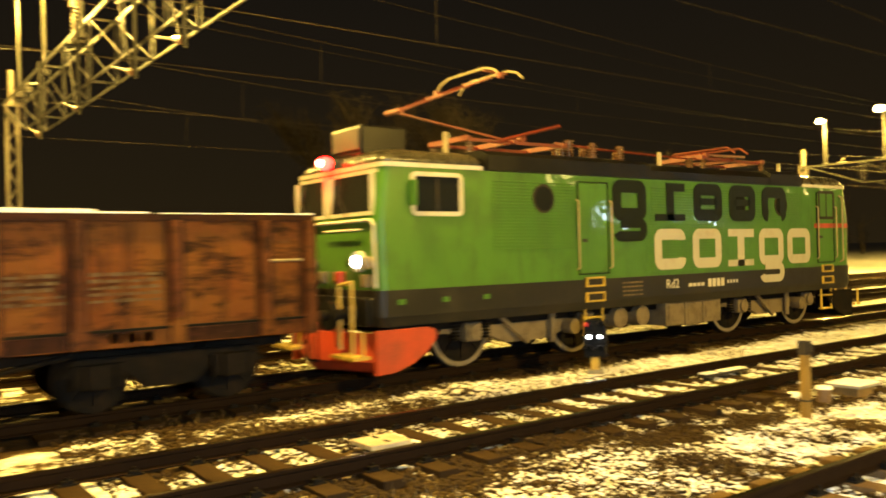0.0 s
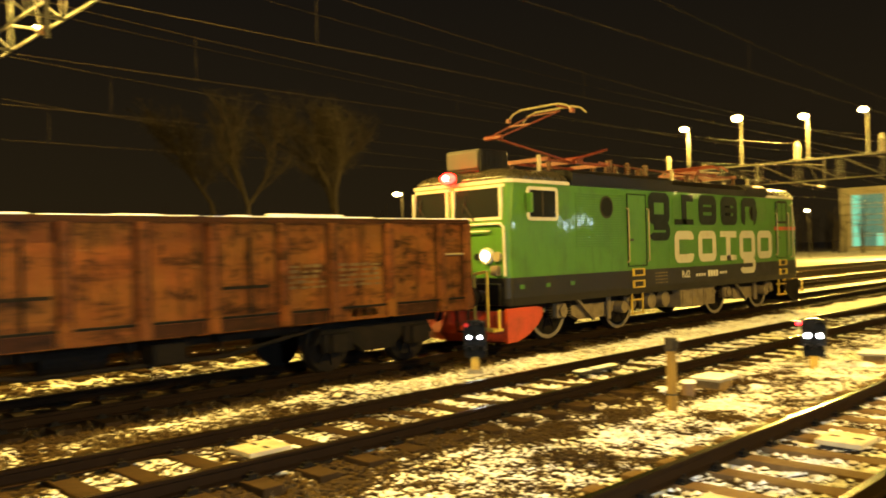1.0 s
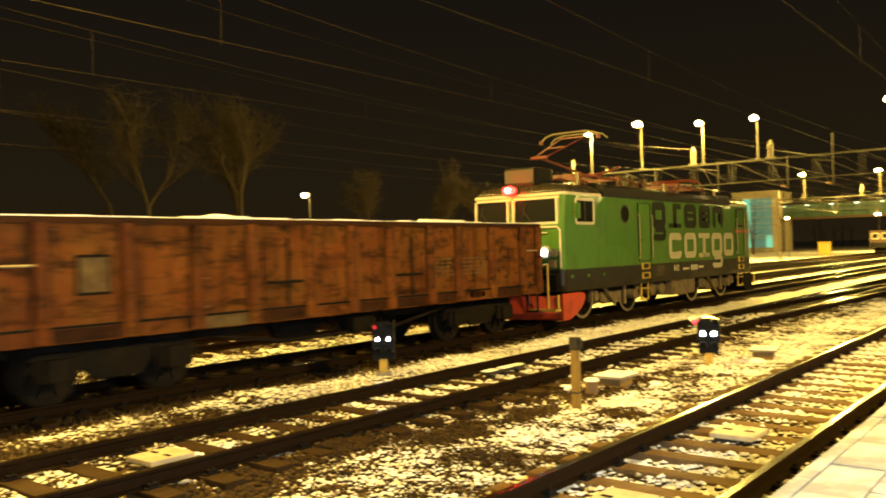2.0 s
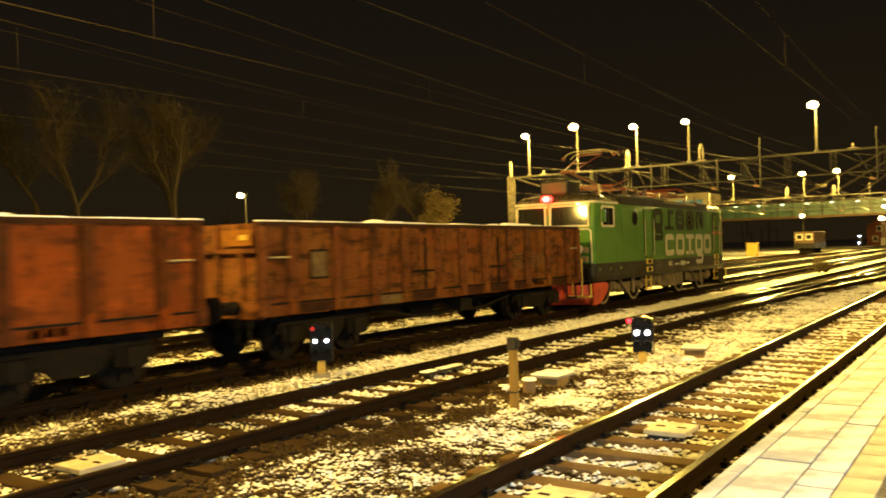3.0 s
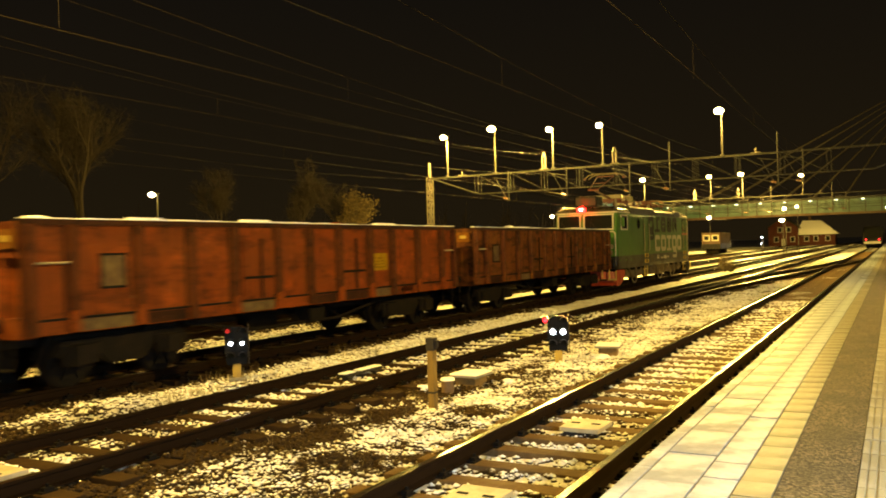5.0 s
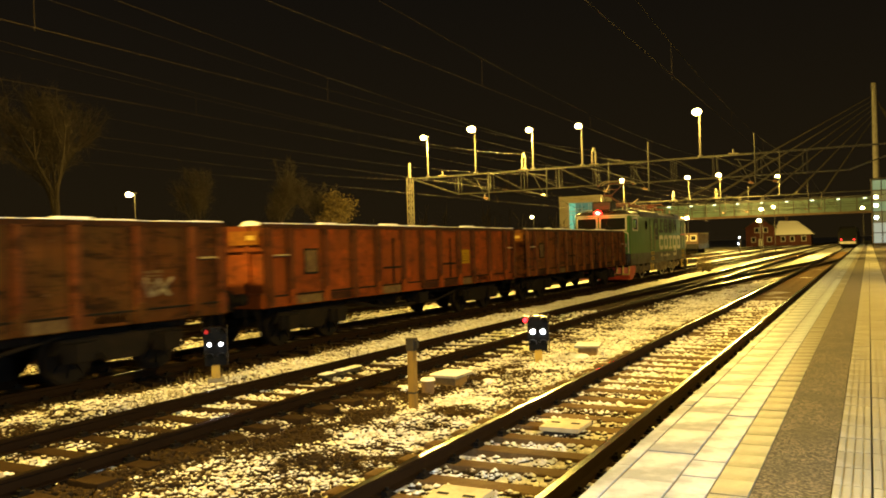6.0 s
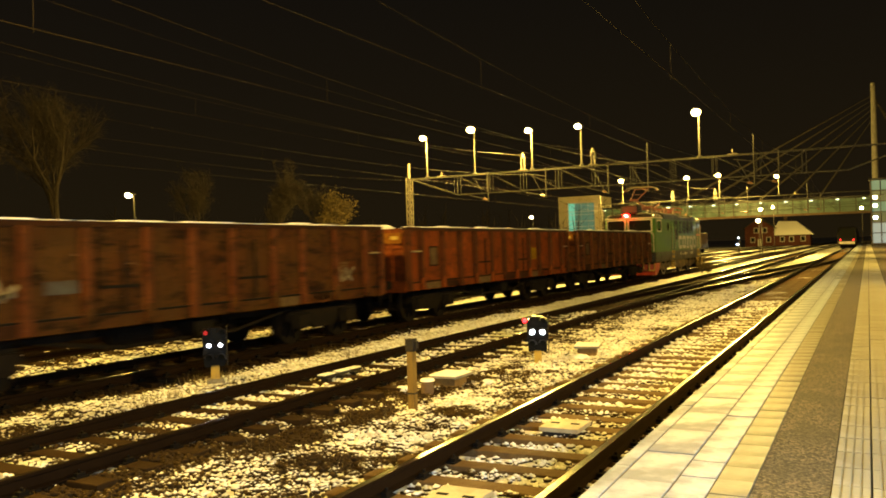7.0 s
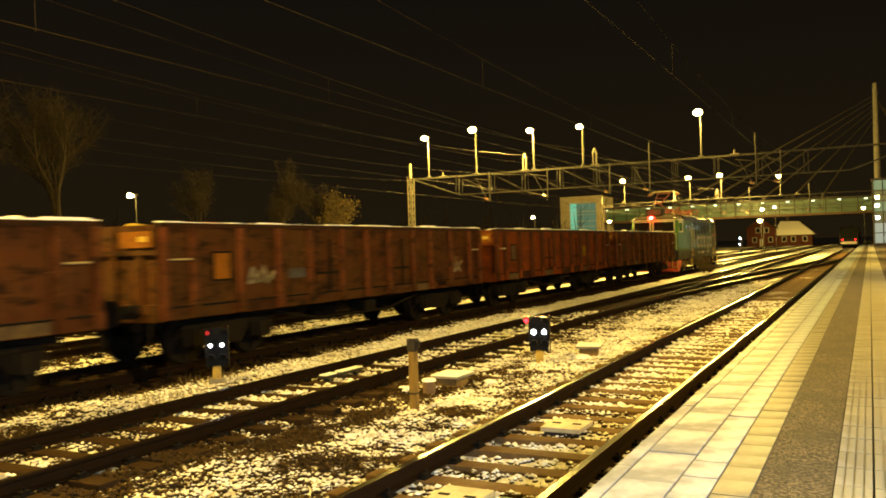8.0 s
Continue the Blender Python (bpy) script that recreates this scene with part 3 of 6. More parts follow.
def frame_rect(bm, y0, y1, z0, z1, w, x0, x1):
    for a, b, c, d in ((y0, y1, z1 - w, z1), (y0, y1, z0, z0 + w), (y0, y0 + w, z0 + w, z1 - w), (y1 - w, y1, z0 + w, z1 - w)):
        box(bm, x0, x1, a, b, c, d)


def build_locomotive():
    """Electric locomotive; its own y runs forward from the face of the cab that trails, z from the rail."""
    HW = 1.44
    loco = thing("locomotive", (0, 0, 0), "green electric locomotive with charcoal skirt and cream lettering shapes", "locomotive")
    bm = bmesh.new()
    loft(bm, [ring_plan(0.03, 14.07, HW, 0.16, 1.40), ring_plan(0.0, 14.1, HW, 0.16, 2.48), ring_plan(0.13, 13.97, HW - 0.015, 0.16, 3.33)])
    body = part("body", bm, LOCO_GREEN, loco, "glossy green body shell")
    bm = bmesh.new()
    loft(bm, [ring_plan(0.06, 14.04, HW - 0.02, 0.16, 0.84), ring_plan(0.0, 14.1, HW + 0.012, 0.16, 1.0), ring_plan(0.0, 14.1, HW + 0.012, 0.16, 1.41)])
    part("skirt", bm, SKIRT, loco, "charcoal lower band")
    # ribbed side sheets in the middle of the body
    for a, b, lo, hi in ((2.3, 4.25, 2.0, 3.2), (6.2, 8.8, 1.5, 2.45), (6.4, 11.8, 2.55, 3.2)):
        bm = bmesh.new()
        box(bm, HW - 0.012, HW + 0.01, a, b, 0, 0.02, 0.006)
        mesh, k = finish(bm, "corrugation", LOCO_GREEN), lo
        while k < hi:
            ob = new("corrugation", mesh)
            ob.parent, ob.location = body, (0, 0, k)
            k += 0.055
    bm = bmesh.new()
    box(bm, HW - 0.01, HW + 0.008, 1.9, 12.4, 2.475, 2.495)
    part("trim_strip", bm, LOCO_GREEN, body)
    # roofs
    for y0, y1 in ((0.13, 2.2), (11.9, 13.97)):
        bm = bmesh.new()
        loft(bm, [ring_plan(y0 - 0.02, y1, HW + 0.01, 0.16, 3.33), ring_plan(y0 - 0.02, y1, HW + 0.01, 0.16, 3.4)])
        part("gutter", bm, CREAM, loco, "cream roof band")
        bm = bmesh.new()
        loft(bm, [ring_plan(y0, y1, HW - 0.02, 0.2, 3.4), ring_plan(y0 + 0.03, y1, HW - 0.045, 0.22, 3.48), ring_plan(y0 + 0.1, y1, HW - 0.12, 0.25, 3.56), ring_plan(y0 + 0.22, y1, HW - 0.26, 0.28, 3.62),
                  ring_plan(y0 + 0.4, y1 - 0.1, HW - 0.5, 0.3, 3.67), ring_plan(y0 + 0.6, y1 - 0.2, HW - 0.8, 0.3, 3.7)])
        part("cab_roof", bm, CAB_ROOF, loco, "dusty olive domed cab roof", smooth=True)
    bm = bmesh.new()
    prism(bm, [(-HW - 0.015, 3.335), (HW + 0.015, 3.335), (HW + 0.015, 3.6), (HW - 0.12, 3.68), (0, 3.74), (-HW + 0.12, 3.68), (-HW - 0.015, 3.6)], "y", 2.2, 6.4)
    part("roof", bm, LOCO_DARK, loco, "black roof fairing")
    bm = bmesh.new()
    prism(bm, [(-HW - 0.01, 3.335), (HW + 0.01, 3.335), (HW + 0.01, 3.5), (HW - 0.2, 3.64), (0, 3.7), (-HW + 0.2, 3.64), (-HW - 0.01, 3.5)], "y", 6.4, 10.6)
    part("roof", bm, LOCO_DARK, loco, "black roof fairing")
    bm = bmesh.new()
    prism(bm, [(-HW - 0.015, 3.335), (HW + 0.015, 3.335), (HW + 0.015, 3.6), (HW - 0.12, 3.68), (0, 3.74), (-HW + 0.12, 3.68), (-HW - 0.015, 3.6)], "y", 10.6, 11.9)
    part("roof", bm, LOCO_DARK, loco, "black roof fairing")
    bm = bmesh.new()
    box(bm, -0.55, 0.45, 0.35, 1.25, 3.62, 4.12, 0.04)
    cooler = part("roof_cooler", bm, LOCO_DARK, loco, "dark boxy cooling unit on the cab roof")
    bm = bmesh.new()
    box(bm, -0.5, 0.4, 0.33, 0.352, 3.72, 4.07, 0.008)
    part("front_panel", bm, LOCO_ROOF, cooler, "olive grey front panel")
    for k in range(6):
        bm = bmesh.new()
        box(bm, 0.445, 0.46, 0.45 + k * 0.12, 0.52 + k * 0.12, 3.74, 4.08)
        part("louvre", bm, LOCO_DARK, cooler)
    # trailing cab front: windscreens with cream surrounds
    for x0, x1 in ((-1.3, -0.2), (-0.08, 1.3)):
        bm = bmesh.new()
        for p in ((x0, x1, 3.24, 3.3), (x0, x1, 2.58, 2.64), (x0, x0 + 0.06, 2.64, 3.24), (x1 - 0.06, x1, 2.64, 3.24)):
            prism(bm, [(p[0], -0.018 + 0.153 * (p[2] - 2.48)), (p[1], -0.018 + 0.153 * (p[2] - 2.48)), (p[1], 0.04 + 0.153 * (p[2] - 2.48)), (p[0], 0.04 + 0.153 * (p[2] - 2.48))], "z", p[2], p[3])
        win = part("windscreen_frame", bm, CREAM, loco, "cream window surround")
        bm = bmesh.new()
        vs = [bm.verts.new(p) for p in ((x0 + 0.05, 0.012, 2.62), (x1 - 0.05, 0.012, 2.62), (x1 - 0.05, 0.11, 3.27), (x0 + 0.05, 0.11, 3.27))]
        vs2 = [bm.verts.new((v.co.x, v.co.y + 0.05, v.co.z)) for v in vs]
        bm.faces.new(vs)
        bm.faces.new(vs2[::-1])
        for k in range(4):
            bm.faces.new((vs[k], vs2[k], vs2[(k + 1) % 4], vs[(k + 1) % 4]))
        part("pane", bm, GLASS, win, "dark windscreen glass")
        bm = bmesh.new()
        beam(bm, ((x0 + x1) / 2, -0.04, 2.56), ((x0 + x1) / 2 - 0.35, 0.0, 2.95), 0.02, 0.02)
        beam(bm, ((x0 + x1) / 2 - 0.38, 0.005, 2.75), ((x0 + x1) / 2 - 0.3, 0.035, 3.12), 0.025, 0.012)
        part("wiper", bm, STEEL_DARK, loco)
    # cream pipe that outlines the cab face
    bm = bmesh.new()
    tube(bm, [(1.37, 0.0, 1.45), (1.37, -0.02, 2.42), (1.3, -0.035, 2.5), (-1.3, -0.035, 2.5), (-1.37, -0.02, 2.42), (-1.37, 0, 1.45)], 0.026)
    part("face_rail", bm, CREAM, loco, "pale handrail framing the cab face")
    bm = bmesh.new()
    tube(bm, [(1.0, -0.02, 2.36), (0.95, -0.07, 2.36), (-0.1, -0.07, 2.36), (-0.15, -0.02, 2.36)], 0.016)
    part("grab_rail", bm, CREAM, loco)
    # lights
    for x, m in ((0.91, WHITE_GLOW), (-0.91, WHITE_GLOW)):
        bm = bmesh.new()
        rod(bm, (x, 0.05, 1.86), (x, -0.07, 1.86), 0.17, 0.16, seg=24)
        hl = part("headlight", bm, CREAM, loco, "headlight housing")
        bm = bmesh.new()
        rod(bm, (x, -0.06, 1.86), (x, -0.085, 1.86), 0.1, 0.085, seg=24)
        part("lens", bm, m, hl, "lit cold white lens")
        bm = bmesh.new()
        rod(bm, (x + 0.28, 0.05, 1.84), (x + 0.28, -0.06, 1.84), 0.1, seg=20)
        part("marker_lamp", bm, PALE, loco, "unlit pale lamp")
        bm = bmesh.new()
        rod(bm, (x - 0.25, 0.05, 1.84), (x - 0.25, -0.06, 1.84), 0.07, seg=16)
        part("marker_lamp", bm, GLASS, loco)
    bm = bmesh.new()
    box(bm, -0.34, 0.06, 0.02, 0.4, 3.4, 3.58, 0.03)
    top = part("tail_light", bm, LOCO_ROOF, loco, "roof lamp housing")
    bm = bmesh.new()
    bmesh.ops.create_uvsphere(bm, u_segments=16, v_segments=10, radius=0.135, matrix=Matrix.Translation((-0.14, -0.02, 3.51)) @ Matrix.Diagonal((1.5, 0.8, 0.85, 1)))
    part("lens", bm, RED_GLOW, top, "lit red lens")
    bm = bmesh.new()
    bmesh.ops.create_uvsphere(bm, u_segments=16, v_segments=10, radius=0.07, matrix=Matrix.Translation((-0.12, -0.1, 3.51)) @ Matrix.Diagonal((1.2, 0.8, 0.9, 1)))
    part("bulb", bm, RED_BULB, top, "glaring reddish bulb")
    # side windows, port holes, doors
    for y0, y1 in ((0.64, 1.66), (12.6, 13.35)):
        bm = bmesh.new()
        rounded_ring(bm, y0, y1, 2.56, 3.26, 0.07, HW - 0.004, 0.03, corner=0.1)
        win = part("side_window", bm, CREAM if y0 < 1 else STEEL_DARK, loco, "rounded side window frame")
        bm = bmesh.new()
        box(bm, HW - 0.02, HW + 0.008, y0 + 0.05, y1 - 0.05, 2.6, 3.22)
        part("pane", bm, GLASS, win)
        bm = bmesh.new()
        box(bm, HW + 0.008, HW + 0.02, (y0 + y1) / 2 - 0.02, (y0 + y1) / 2 + 0.02, 2.62, 3.2)
        part("sash_bar", bm, STEEL_DARK, win)
    bm = bmesh.new()
    box(bm, HW + 0.02, HW + 0.16, 0.6, 0.66, 2.72, 3.12, 0.015)
    part("rear_mirror", bm, LOCO_GREEN, loco)
    for y in (3.48, 9.35, 11.0):
        bm = bmesh.new()
        rod(bm, (HW - 0.03, y, 2.885), (HW + 0.012, y, 2.885), 0.26, seg=36)
        ph = part("port_hole", bm, STEEL_DARK, loco, "round dark port hole")
        bm = bmesh.new()
        rod(bm, (HW - 0.02, y, 2.885), (HW + 0.016, y, 2.885), 0.215, seg=36)
        part("pane", bm, GLASS, ph)
    for y0, y1 in ((4.34, 5.12), (12.56, 13.3)):
        bm = bmesh.new()
        box(bm, HW - 0.03, HW + 0.014, y0, y1, 1.52, 3.2, 0.02)
        door = part("door", bm, LOCO_GREEN, loco, "green side door")
        bm = bmesh.new()
        frame_rect(bm, y0 - 0.02, y1 + 0.02, 1.5, 3.22, 0.02, HW - 0.005, HW + 0.02)
        part("door_frame", bm, LETTER_DARK, door)
        for y in (y0 - 0.05, y1 + 0.05):
            bm = bmesh.new()
            tube(bm, [(HW, y, 1.6), (HW + 0.07, y, 1.63), (HW + 0.07, y, 2.85), (HW, y, 2.88)], 0.016)
            part("handrail", bm, PALE, door, "pale door handrail")
        bm = bmesh.new()
        box(bm, HW + 0.014, HW + 0.035, y0 + 0.08, y0 + 0.2, 2.1, 2.16)
        part("handle", bm, GALV, door)
        # steps below the door
        for z in (1.36, 1.08):
            bm = bmesh.new()
            frame_rect(bm, y0 + 0.14, y0 + 0.62, z - 0.09, z + 0.09, 0.03, HW + 0.005, HW + 0.06)
            part("step", bm, YELLOW, loco, "yellow step recess")
            bm = bmesh.new()
            box(bm, HW + 0.0, HW + 0.02, y0 + 0.16, y0 + 0.6, z - 0.07, z + 0.07)
            part("step_recess", bm, STEEL_DARK, loco)
        bm = bmesh.new()
        for y in (y0 + 0.14, y0 + 0.6):
            beam(bm, (HW - 0.02, y, 0.86), (HW - 0.02, y, 0.36), 0.04, 0.03)
        for z in (0.7, 0.38):
            box(bm, HW - 0.1, HW + 0.02, y0 + 0.14, y0 + 0.6, z - 0.015, z + 0.015)
        part("ladder", bm, YELLOW, loco, "yellow hanging ladder")
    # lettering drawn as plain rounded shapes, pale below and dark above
    y0s = (6.46, 7.68, 8.9, 10.07, 11.22)
    for i, y in enumerate(y0s):
        bm = bmesh.new()
        if i == 2:
            box(bm, HW + 0.004, HW + 0.017, y + 0.36, y + 0.6, 1.52, 2.33)
            box(bm, HW + 0.004, HW + 0.017, y + 0.02, y + 0.36, 2.17, 2.33)
            box(bm, HW + 0.004, HW + 0.017, y, y + 0.95, 1.52, 1.66)
            box(bm, HW + 0.004, HW + 0.017, y + 0.6, y + 0.97, 2.15, 2.33)
        elif i == 0:
            rounded_ring(bm, y, y + 0.98, 1.52, 2.34, 0.22, HW + 0.011, gap=(y + 0.6, y + 1.0, 1.8, 2.06))
        else:
            rounded_ring(bm, y, y + 0.98, 1.52, 2.34, 0.21, HW + 0.011)
        if i == 3:
            rounded_ring(bm, y, y + 0.98, 1.12, 1.58, 0.17, HW + 0.0185, gap=(y - 0.1, y + 0.4, 1.25, 1.7))
        part("emblem_shape", bm, EMBLEM, loco, "cream rounded emblem shape")
        bm = bmesh.new()
        yd = 5.26 + i * 1.24
        if i == 1:
            box(bm, HW + 0.004, HW + 0.017, yd + 0.36, yd + 0.6, 2.5, 3.27)
            box(bm, HW + 0.004, HW + 0.017, yd, yd + 0.95, 2.5, 2.64)
            box(bm, HW + 0.004, HW + 0.017, yd + 0.6, yd + 0.95, 3.1, 3.27)
        else:
            rounded_ring(bm, yd, yd + 0.98, 2.5, 3.29, 0.25, HW + 0.011, gap=(yd + 0.2, yd + 0.8, 2.3, 2.76) if i == 4 else None)
            if i in (2, 3):
                box(bm, HW + 0.004, HW + 0.017, yd + 0.2, yd + 0.8, 2.84, 2.98)
        if i == 0:
            rounded_ring(bm, yd, yd + 0.98, 2.1, 2.56, 0.2, HW + 0.0185, gap=(yd - 0.1, yd + 0.4, 2.25, 2.7))
        part("emblem_shape", bm, LETTER_DARK, loco, "dark rounded emblem shape")
    # class mark, number bars and data panel on the skirt
    cu = bpy.data.curves.new("class_mark", "FONT")
    cu.body, cu.size, cu.extrude = "Rd2", 0.26, 0.003
    tmp = new("class_mark_text", cu)
    mesh = bpy.data.meshes.new_from_object(tmp.evaluated_get(bpy.context.evaluated_depsgraph_get()))
    bpy.data.objects.remove(tmp)
    mesh.materials.clear()
    mesh.materials.append(CREAM)
    ob = new("class_mark", mesh)
    ob.parent, ob.matrix_basis = loco, pose(HW + 0.018, 6.78, 1.14, 90, 0, 90)
    tagged(ob, "pale painted class mark")
    for a, b, h, z in ((7.5, 8.05, 0.07, 1.18), (8.15, 8.75, 0.17, 1.2), (8.82, 9.25, 0.07, 1.2)):
        bm = bmesh.new()
        n = 4
        for k in range(n):
            w = (b - a) / n
            box(bm, HW + 0.012, HW + 0.017, a + k * w + 0.02, a + (k + 1) * w - 0.02, z - h / 2, z + h / 2)
        part("number_bars", bm, CREAM, loco)
    for k in range(4):
        bm = bmesh.new()
        for j in range(5):
            box(bm, HW + 0.012, HW + 0.016, 5.5 + j * 0.12, 5.59 + j * 0.12, 1.05 + k * 0.08, 1.08 + k * 0.08)
        part("data_row", bm, BOGIE, loco)
    for y in (0.35, 1.2, 2.05):
        bm = bmesh.new()
        box(bm, HW + 0.01, HW + 0.03, y, y + 0.12, 1.18, 1.26)
        part("jacking_plate", bm, LOCO_GREEN, loco)
    # running gear
    for y in (2.02, 4.77, 9.73, 12.5):
        add_wheelset(loco, LOCO_MESH, y, 0.63)
    for yc in (3.395, 11.115):
        for s in (-1, 1):
            bm = bmesh.new()
            prism(bm, [(yc - 2.0, 0.62), (yc - 1.75, 0.86), (yc + 1.75, 0.86), (yc + 2.0, 0.62), (yc + 1.0, 0.55), (yc + 0.55, 0.36), (yc - 0.55, 0.36), (yc - 1.0, 0.55)], "x", s * 1.0 - 0.06, s * 1.0 + 0.06)
            part("bogie_frame", bm, BOGIE, loco, "dusty grey bogie side frame")
            for w in (-1.375, 1.375):
                bm = bmesh.new()
                box(bm, s * 1.0, s * 1.22, yc + w - 0.17, yc + w + 0.17, 0.46, 0.78, 0.04)
                rod(bm, (s * 1.1, yc + w, 0.62), (s * 1.27, yc + w, 0.62), 0.13, seg=16)
                part("axle_box", bm, BOGIE, loco)
                for d in (-0.32, 0.32):
                    bm = bmesh.new()
                    for k in range(7):
                        rod(bm, (s * 1.12, yc + w + d, 0.5 + k * 0.055), (s * 1.12, yc + w + d, 0.535 + k * 0.055), 0.085, seg=12)
                    part("coil_spring", bm, UNDER, loco)
            bm = bmesh.new()
            beam(bm, (s * 1.15, yc - 0.75, 0.84), (s * 1.15, yc - 0.1, 0.34), 0.07, 0.07)
            part("brake_link", bm, BOGIE, loco)
            bm = bmesh.new()
            rod(bm, (s * 1.15, yc + 0.5, 0.3), (s * 1.15, yc + 0.5, 0.86), 0.06, seg=10)
            part("damper", bm, BOGIE, loco)
            bm = bmesh.new()
            rod(bm, (s * 1.05, yc + 0.95, 0.55), (s * 1.3, yc + 0.95, 0.55), 0.14, seg=14)
            part("brake_cylinder", bm, BOGIE, loco)
    for y0, y1, z0 in ((6.9, 7.5, 0.36), (7.52, 8.1, 0.34), (8.12, 8.75, 0.36)):
        bm = bmesh.new()
        box(bm, -1.3, 1.34, y0, y1, z0, 0.9, 0.03)
        box(bm, 1.335, 1.355, y0 + 0.08, y1 - 0.08, z0 + 0.1, 0.8, 0.01)
        part("equipment_box", bm, BOGIE, loco, "grey underfloor equipment box")
    for y in (5.65, 6.3):
        bm = bmesh.new()
        rod(bm, (1.25, y, 0.62), (0.2, y, 0.62), 0.2, seg=20)
        part("air_tank", bm, BOGIE, loco)
    bm = bmesh.new()
    box(bm, -1.1, 1.1, 0.4, 13.7, 0.7, 0.9)
    part("underframe", bm, UNDER, loco)
    # snow plough, buffers, steps and coupling at the trailing end
    for yy, d in ((0.0, -1), (14.1, 1)):
        bm = bmesh.new()
        rings = []
        for k in range(9):
            u = -1 + k / 4
            x = 1.42 * u
            y = yy + d * (0.42 - 0.5 * abs(u) ** 1.5) - d * 0.1
            rings.append([(x, y, 0.12 + 0.06 * abs(u)), (x, y + d * 0.1, 0.3), (x, y - d * 0.02, 0.74), (x, y - d * 0.08, 0.74), (x, y - d * 0.08, 0.12)])
        loft(bm, rings)
        for s in (-1, 1):
            prism(bm, [(yy + d * 0.05, 0.12), (yy - d * 0.3, 0.14), (yy - d * 0.62, 0.25), (yy - d * 0.9, 0.42), (yy - d * 1.05, 0.58), (yy - d * 1.09, 0.68), (yy - d * 1.04, 0.76), (yy - d * 0.9, 0.8), (yy + d * 0.05, 0.8)], "x", s * 1.38, s * 1.44)
        # trailing plough red, leading one in the dark underframe colour
        part("snow_plough", bm, PLOUGH_RED if d < 0 else UNDER, loco, "bright red curved snow plough" if d < 0 else "dark leading snow plough")
        for s in (-1, 1):
            part("buffer", buffer_bm(s * 0.875, yy, yy + d * 0.6), UNDER, loco, "black round buffer")
        bm = bmesh.new()
        beam(bm, (0, yy, 1.0), (0, yy + d * 0.45, 0.9), 0.08, 0.1)
        tube(bm, [(0, yy + d * 0.45, 0.9), (0.08, yy + d * 0.55, 0.6), (-0.08, yy + d * 0.5, 0.55), (0, yy + d * 0.4, 0.85)], 0.025)
        part("coupling", bm, UNDER, loco)
        for x in (-0.5, 0.45):
            bm = bmesh.new()
            tube(bm, [(x, yy, 1.0), (x + 0.05, yy + d * 0.22, 0.8), (x + 0.12, yy + d * 0.25, 0.55), (x + 0.2, yy + d * 0.1, 0.45)], 0.03)
            part("brake_hose", bm, ORANGE if x > 0 else YELLOW, loco, "coloured brake hose")
        for s in (-1, 1):
            bm = bmesh.new()
            x = s * 1.05
            tube(bm, [(x - 0.2, yy + d * 0.35, 0.5), (x - 0.2, yy + d * 0.35, 1.5), (x + 0.1, yy + d * 0.3, 1.55), (x + 0.1, yy + d * 0.3, 0.42)], 0.03)
            box(bm, x - 0.35, x + 0.4, yy + d * 0.18, yy + d * 0.45, 0.38, 0.43)
            tube(bm, [(x + 0.4, yy + d * 0.3, 0.4), (x + 0.4, yy + d * 0.3, 0.8)], 0.025)
            part("shunter_step", bm, YELLOW, loco, "yellow shunter's step and handrail")
    for x, z in ((-0.6, 1.55), (-0.25, 1.6), (0.3, 1.6), (1.15, 1.56)):
        bm = bmesh.new()
        box(bm, x - 0.09, x + 0.09, -0.1, 0.05, z - 0.1, z + 0.1, 0.02)
        part("cable_socket", bm, (BOGIE, YELLOW, PLOUGH_RED, BOGIE)[int((x + 0.7) * 2) % 4], loco)
    bm = bmesh.new()
    tube(bm, [(-0.25, -0.1, 1.55), (-0.3, -0.28, 1.2), (0.0, -0.34, 1.0), (0.28, -0.28, 1.2), (0.3, -0.1, 1.55)], 0.025)
    part("jumper_cable", bm, UNDER, loco)
    bm = bmesh.new()
    box(bm, -1.3, 1.3, -0.12, 0.04, 0.86, 1.3, 0.03)
    part("buffer_beam", bm, LOCO_DARK, loco)
    # pantographs and roof gear
    def insulator(x, y, z, h, material=CERAMIC, r=0.075):
        bm = bmesh.new()
        rod(bm, (x, y, z), (x, y, z + h), r * 0.5, seg=10)
        k = 0.03
        while k < h - 0.02:
            rod(bm, (x, y, z + k), (x, y, z + k + 0.025), r, r * 0.8, seg=14)
            k += 0.055
        return part("insulator", bm, material, loco)

    def frame_bars(parent, bars):
        for p, q, w, h in bars:
            bm = bmesh.new()
            beam(bm, p, q, w, h)
            part("frame_bar", bm, ORANGE, parent)

    bm = bmesh.new()
    rod(bm, (-0.5, 3.9, 4.1), (0.5, 3.9, 4.1), 0.07)
    panto = part("pantograph", bm, ORANGE, loco, "orange raised pantograph")
    frame_bars(panto, [((x, 2.5, 4.0), (x, 4.9, 4.0), 0.05, 0.06) for x in (-0.5, 0.5)] + [((-0.6, y, 4.02), (0.6, y, 4.02), 0.08, 0.09) for y in (2.5, 3.6, 4.9)])
    bm = bmesh.new()
    beam(bm, (0, 3.9, 4.12), (0, 1.3, 4.46), 0.045, 0.045)
    beam(bm, (0.2, 3.6, 4.1), (0.12, 1.4, 4.42), 0.03, 0.03)
    rod(bm, (-0.25, 1.3, 4.46), (0.25, 1.3, 4.46), 0.05)
    part("lower_arm", bm, ORANGE, panto)
    bm = bmesh.new()
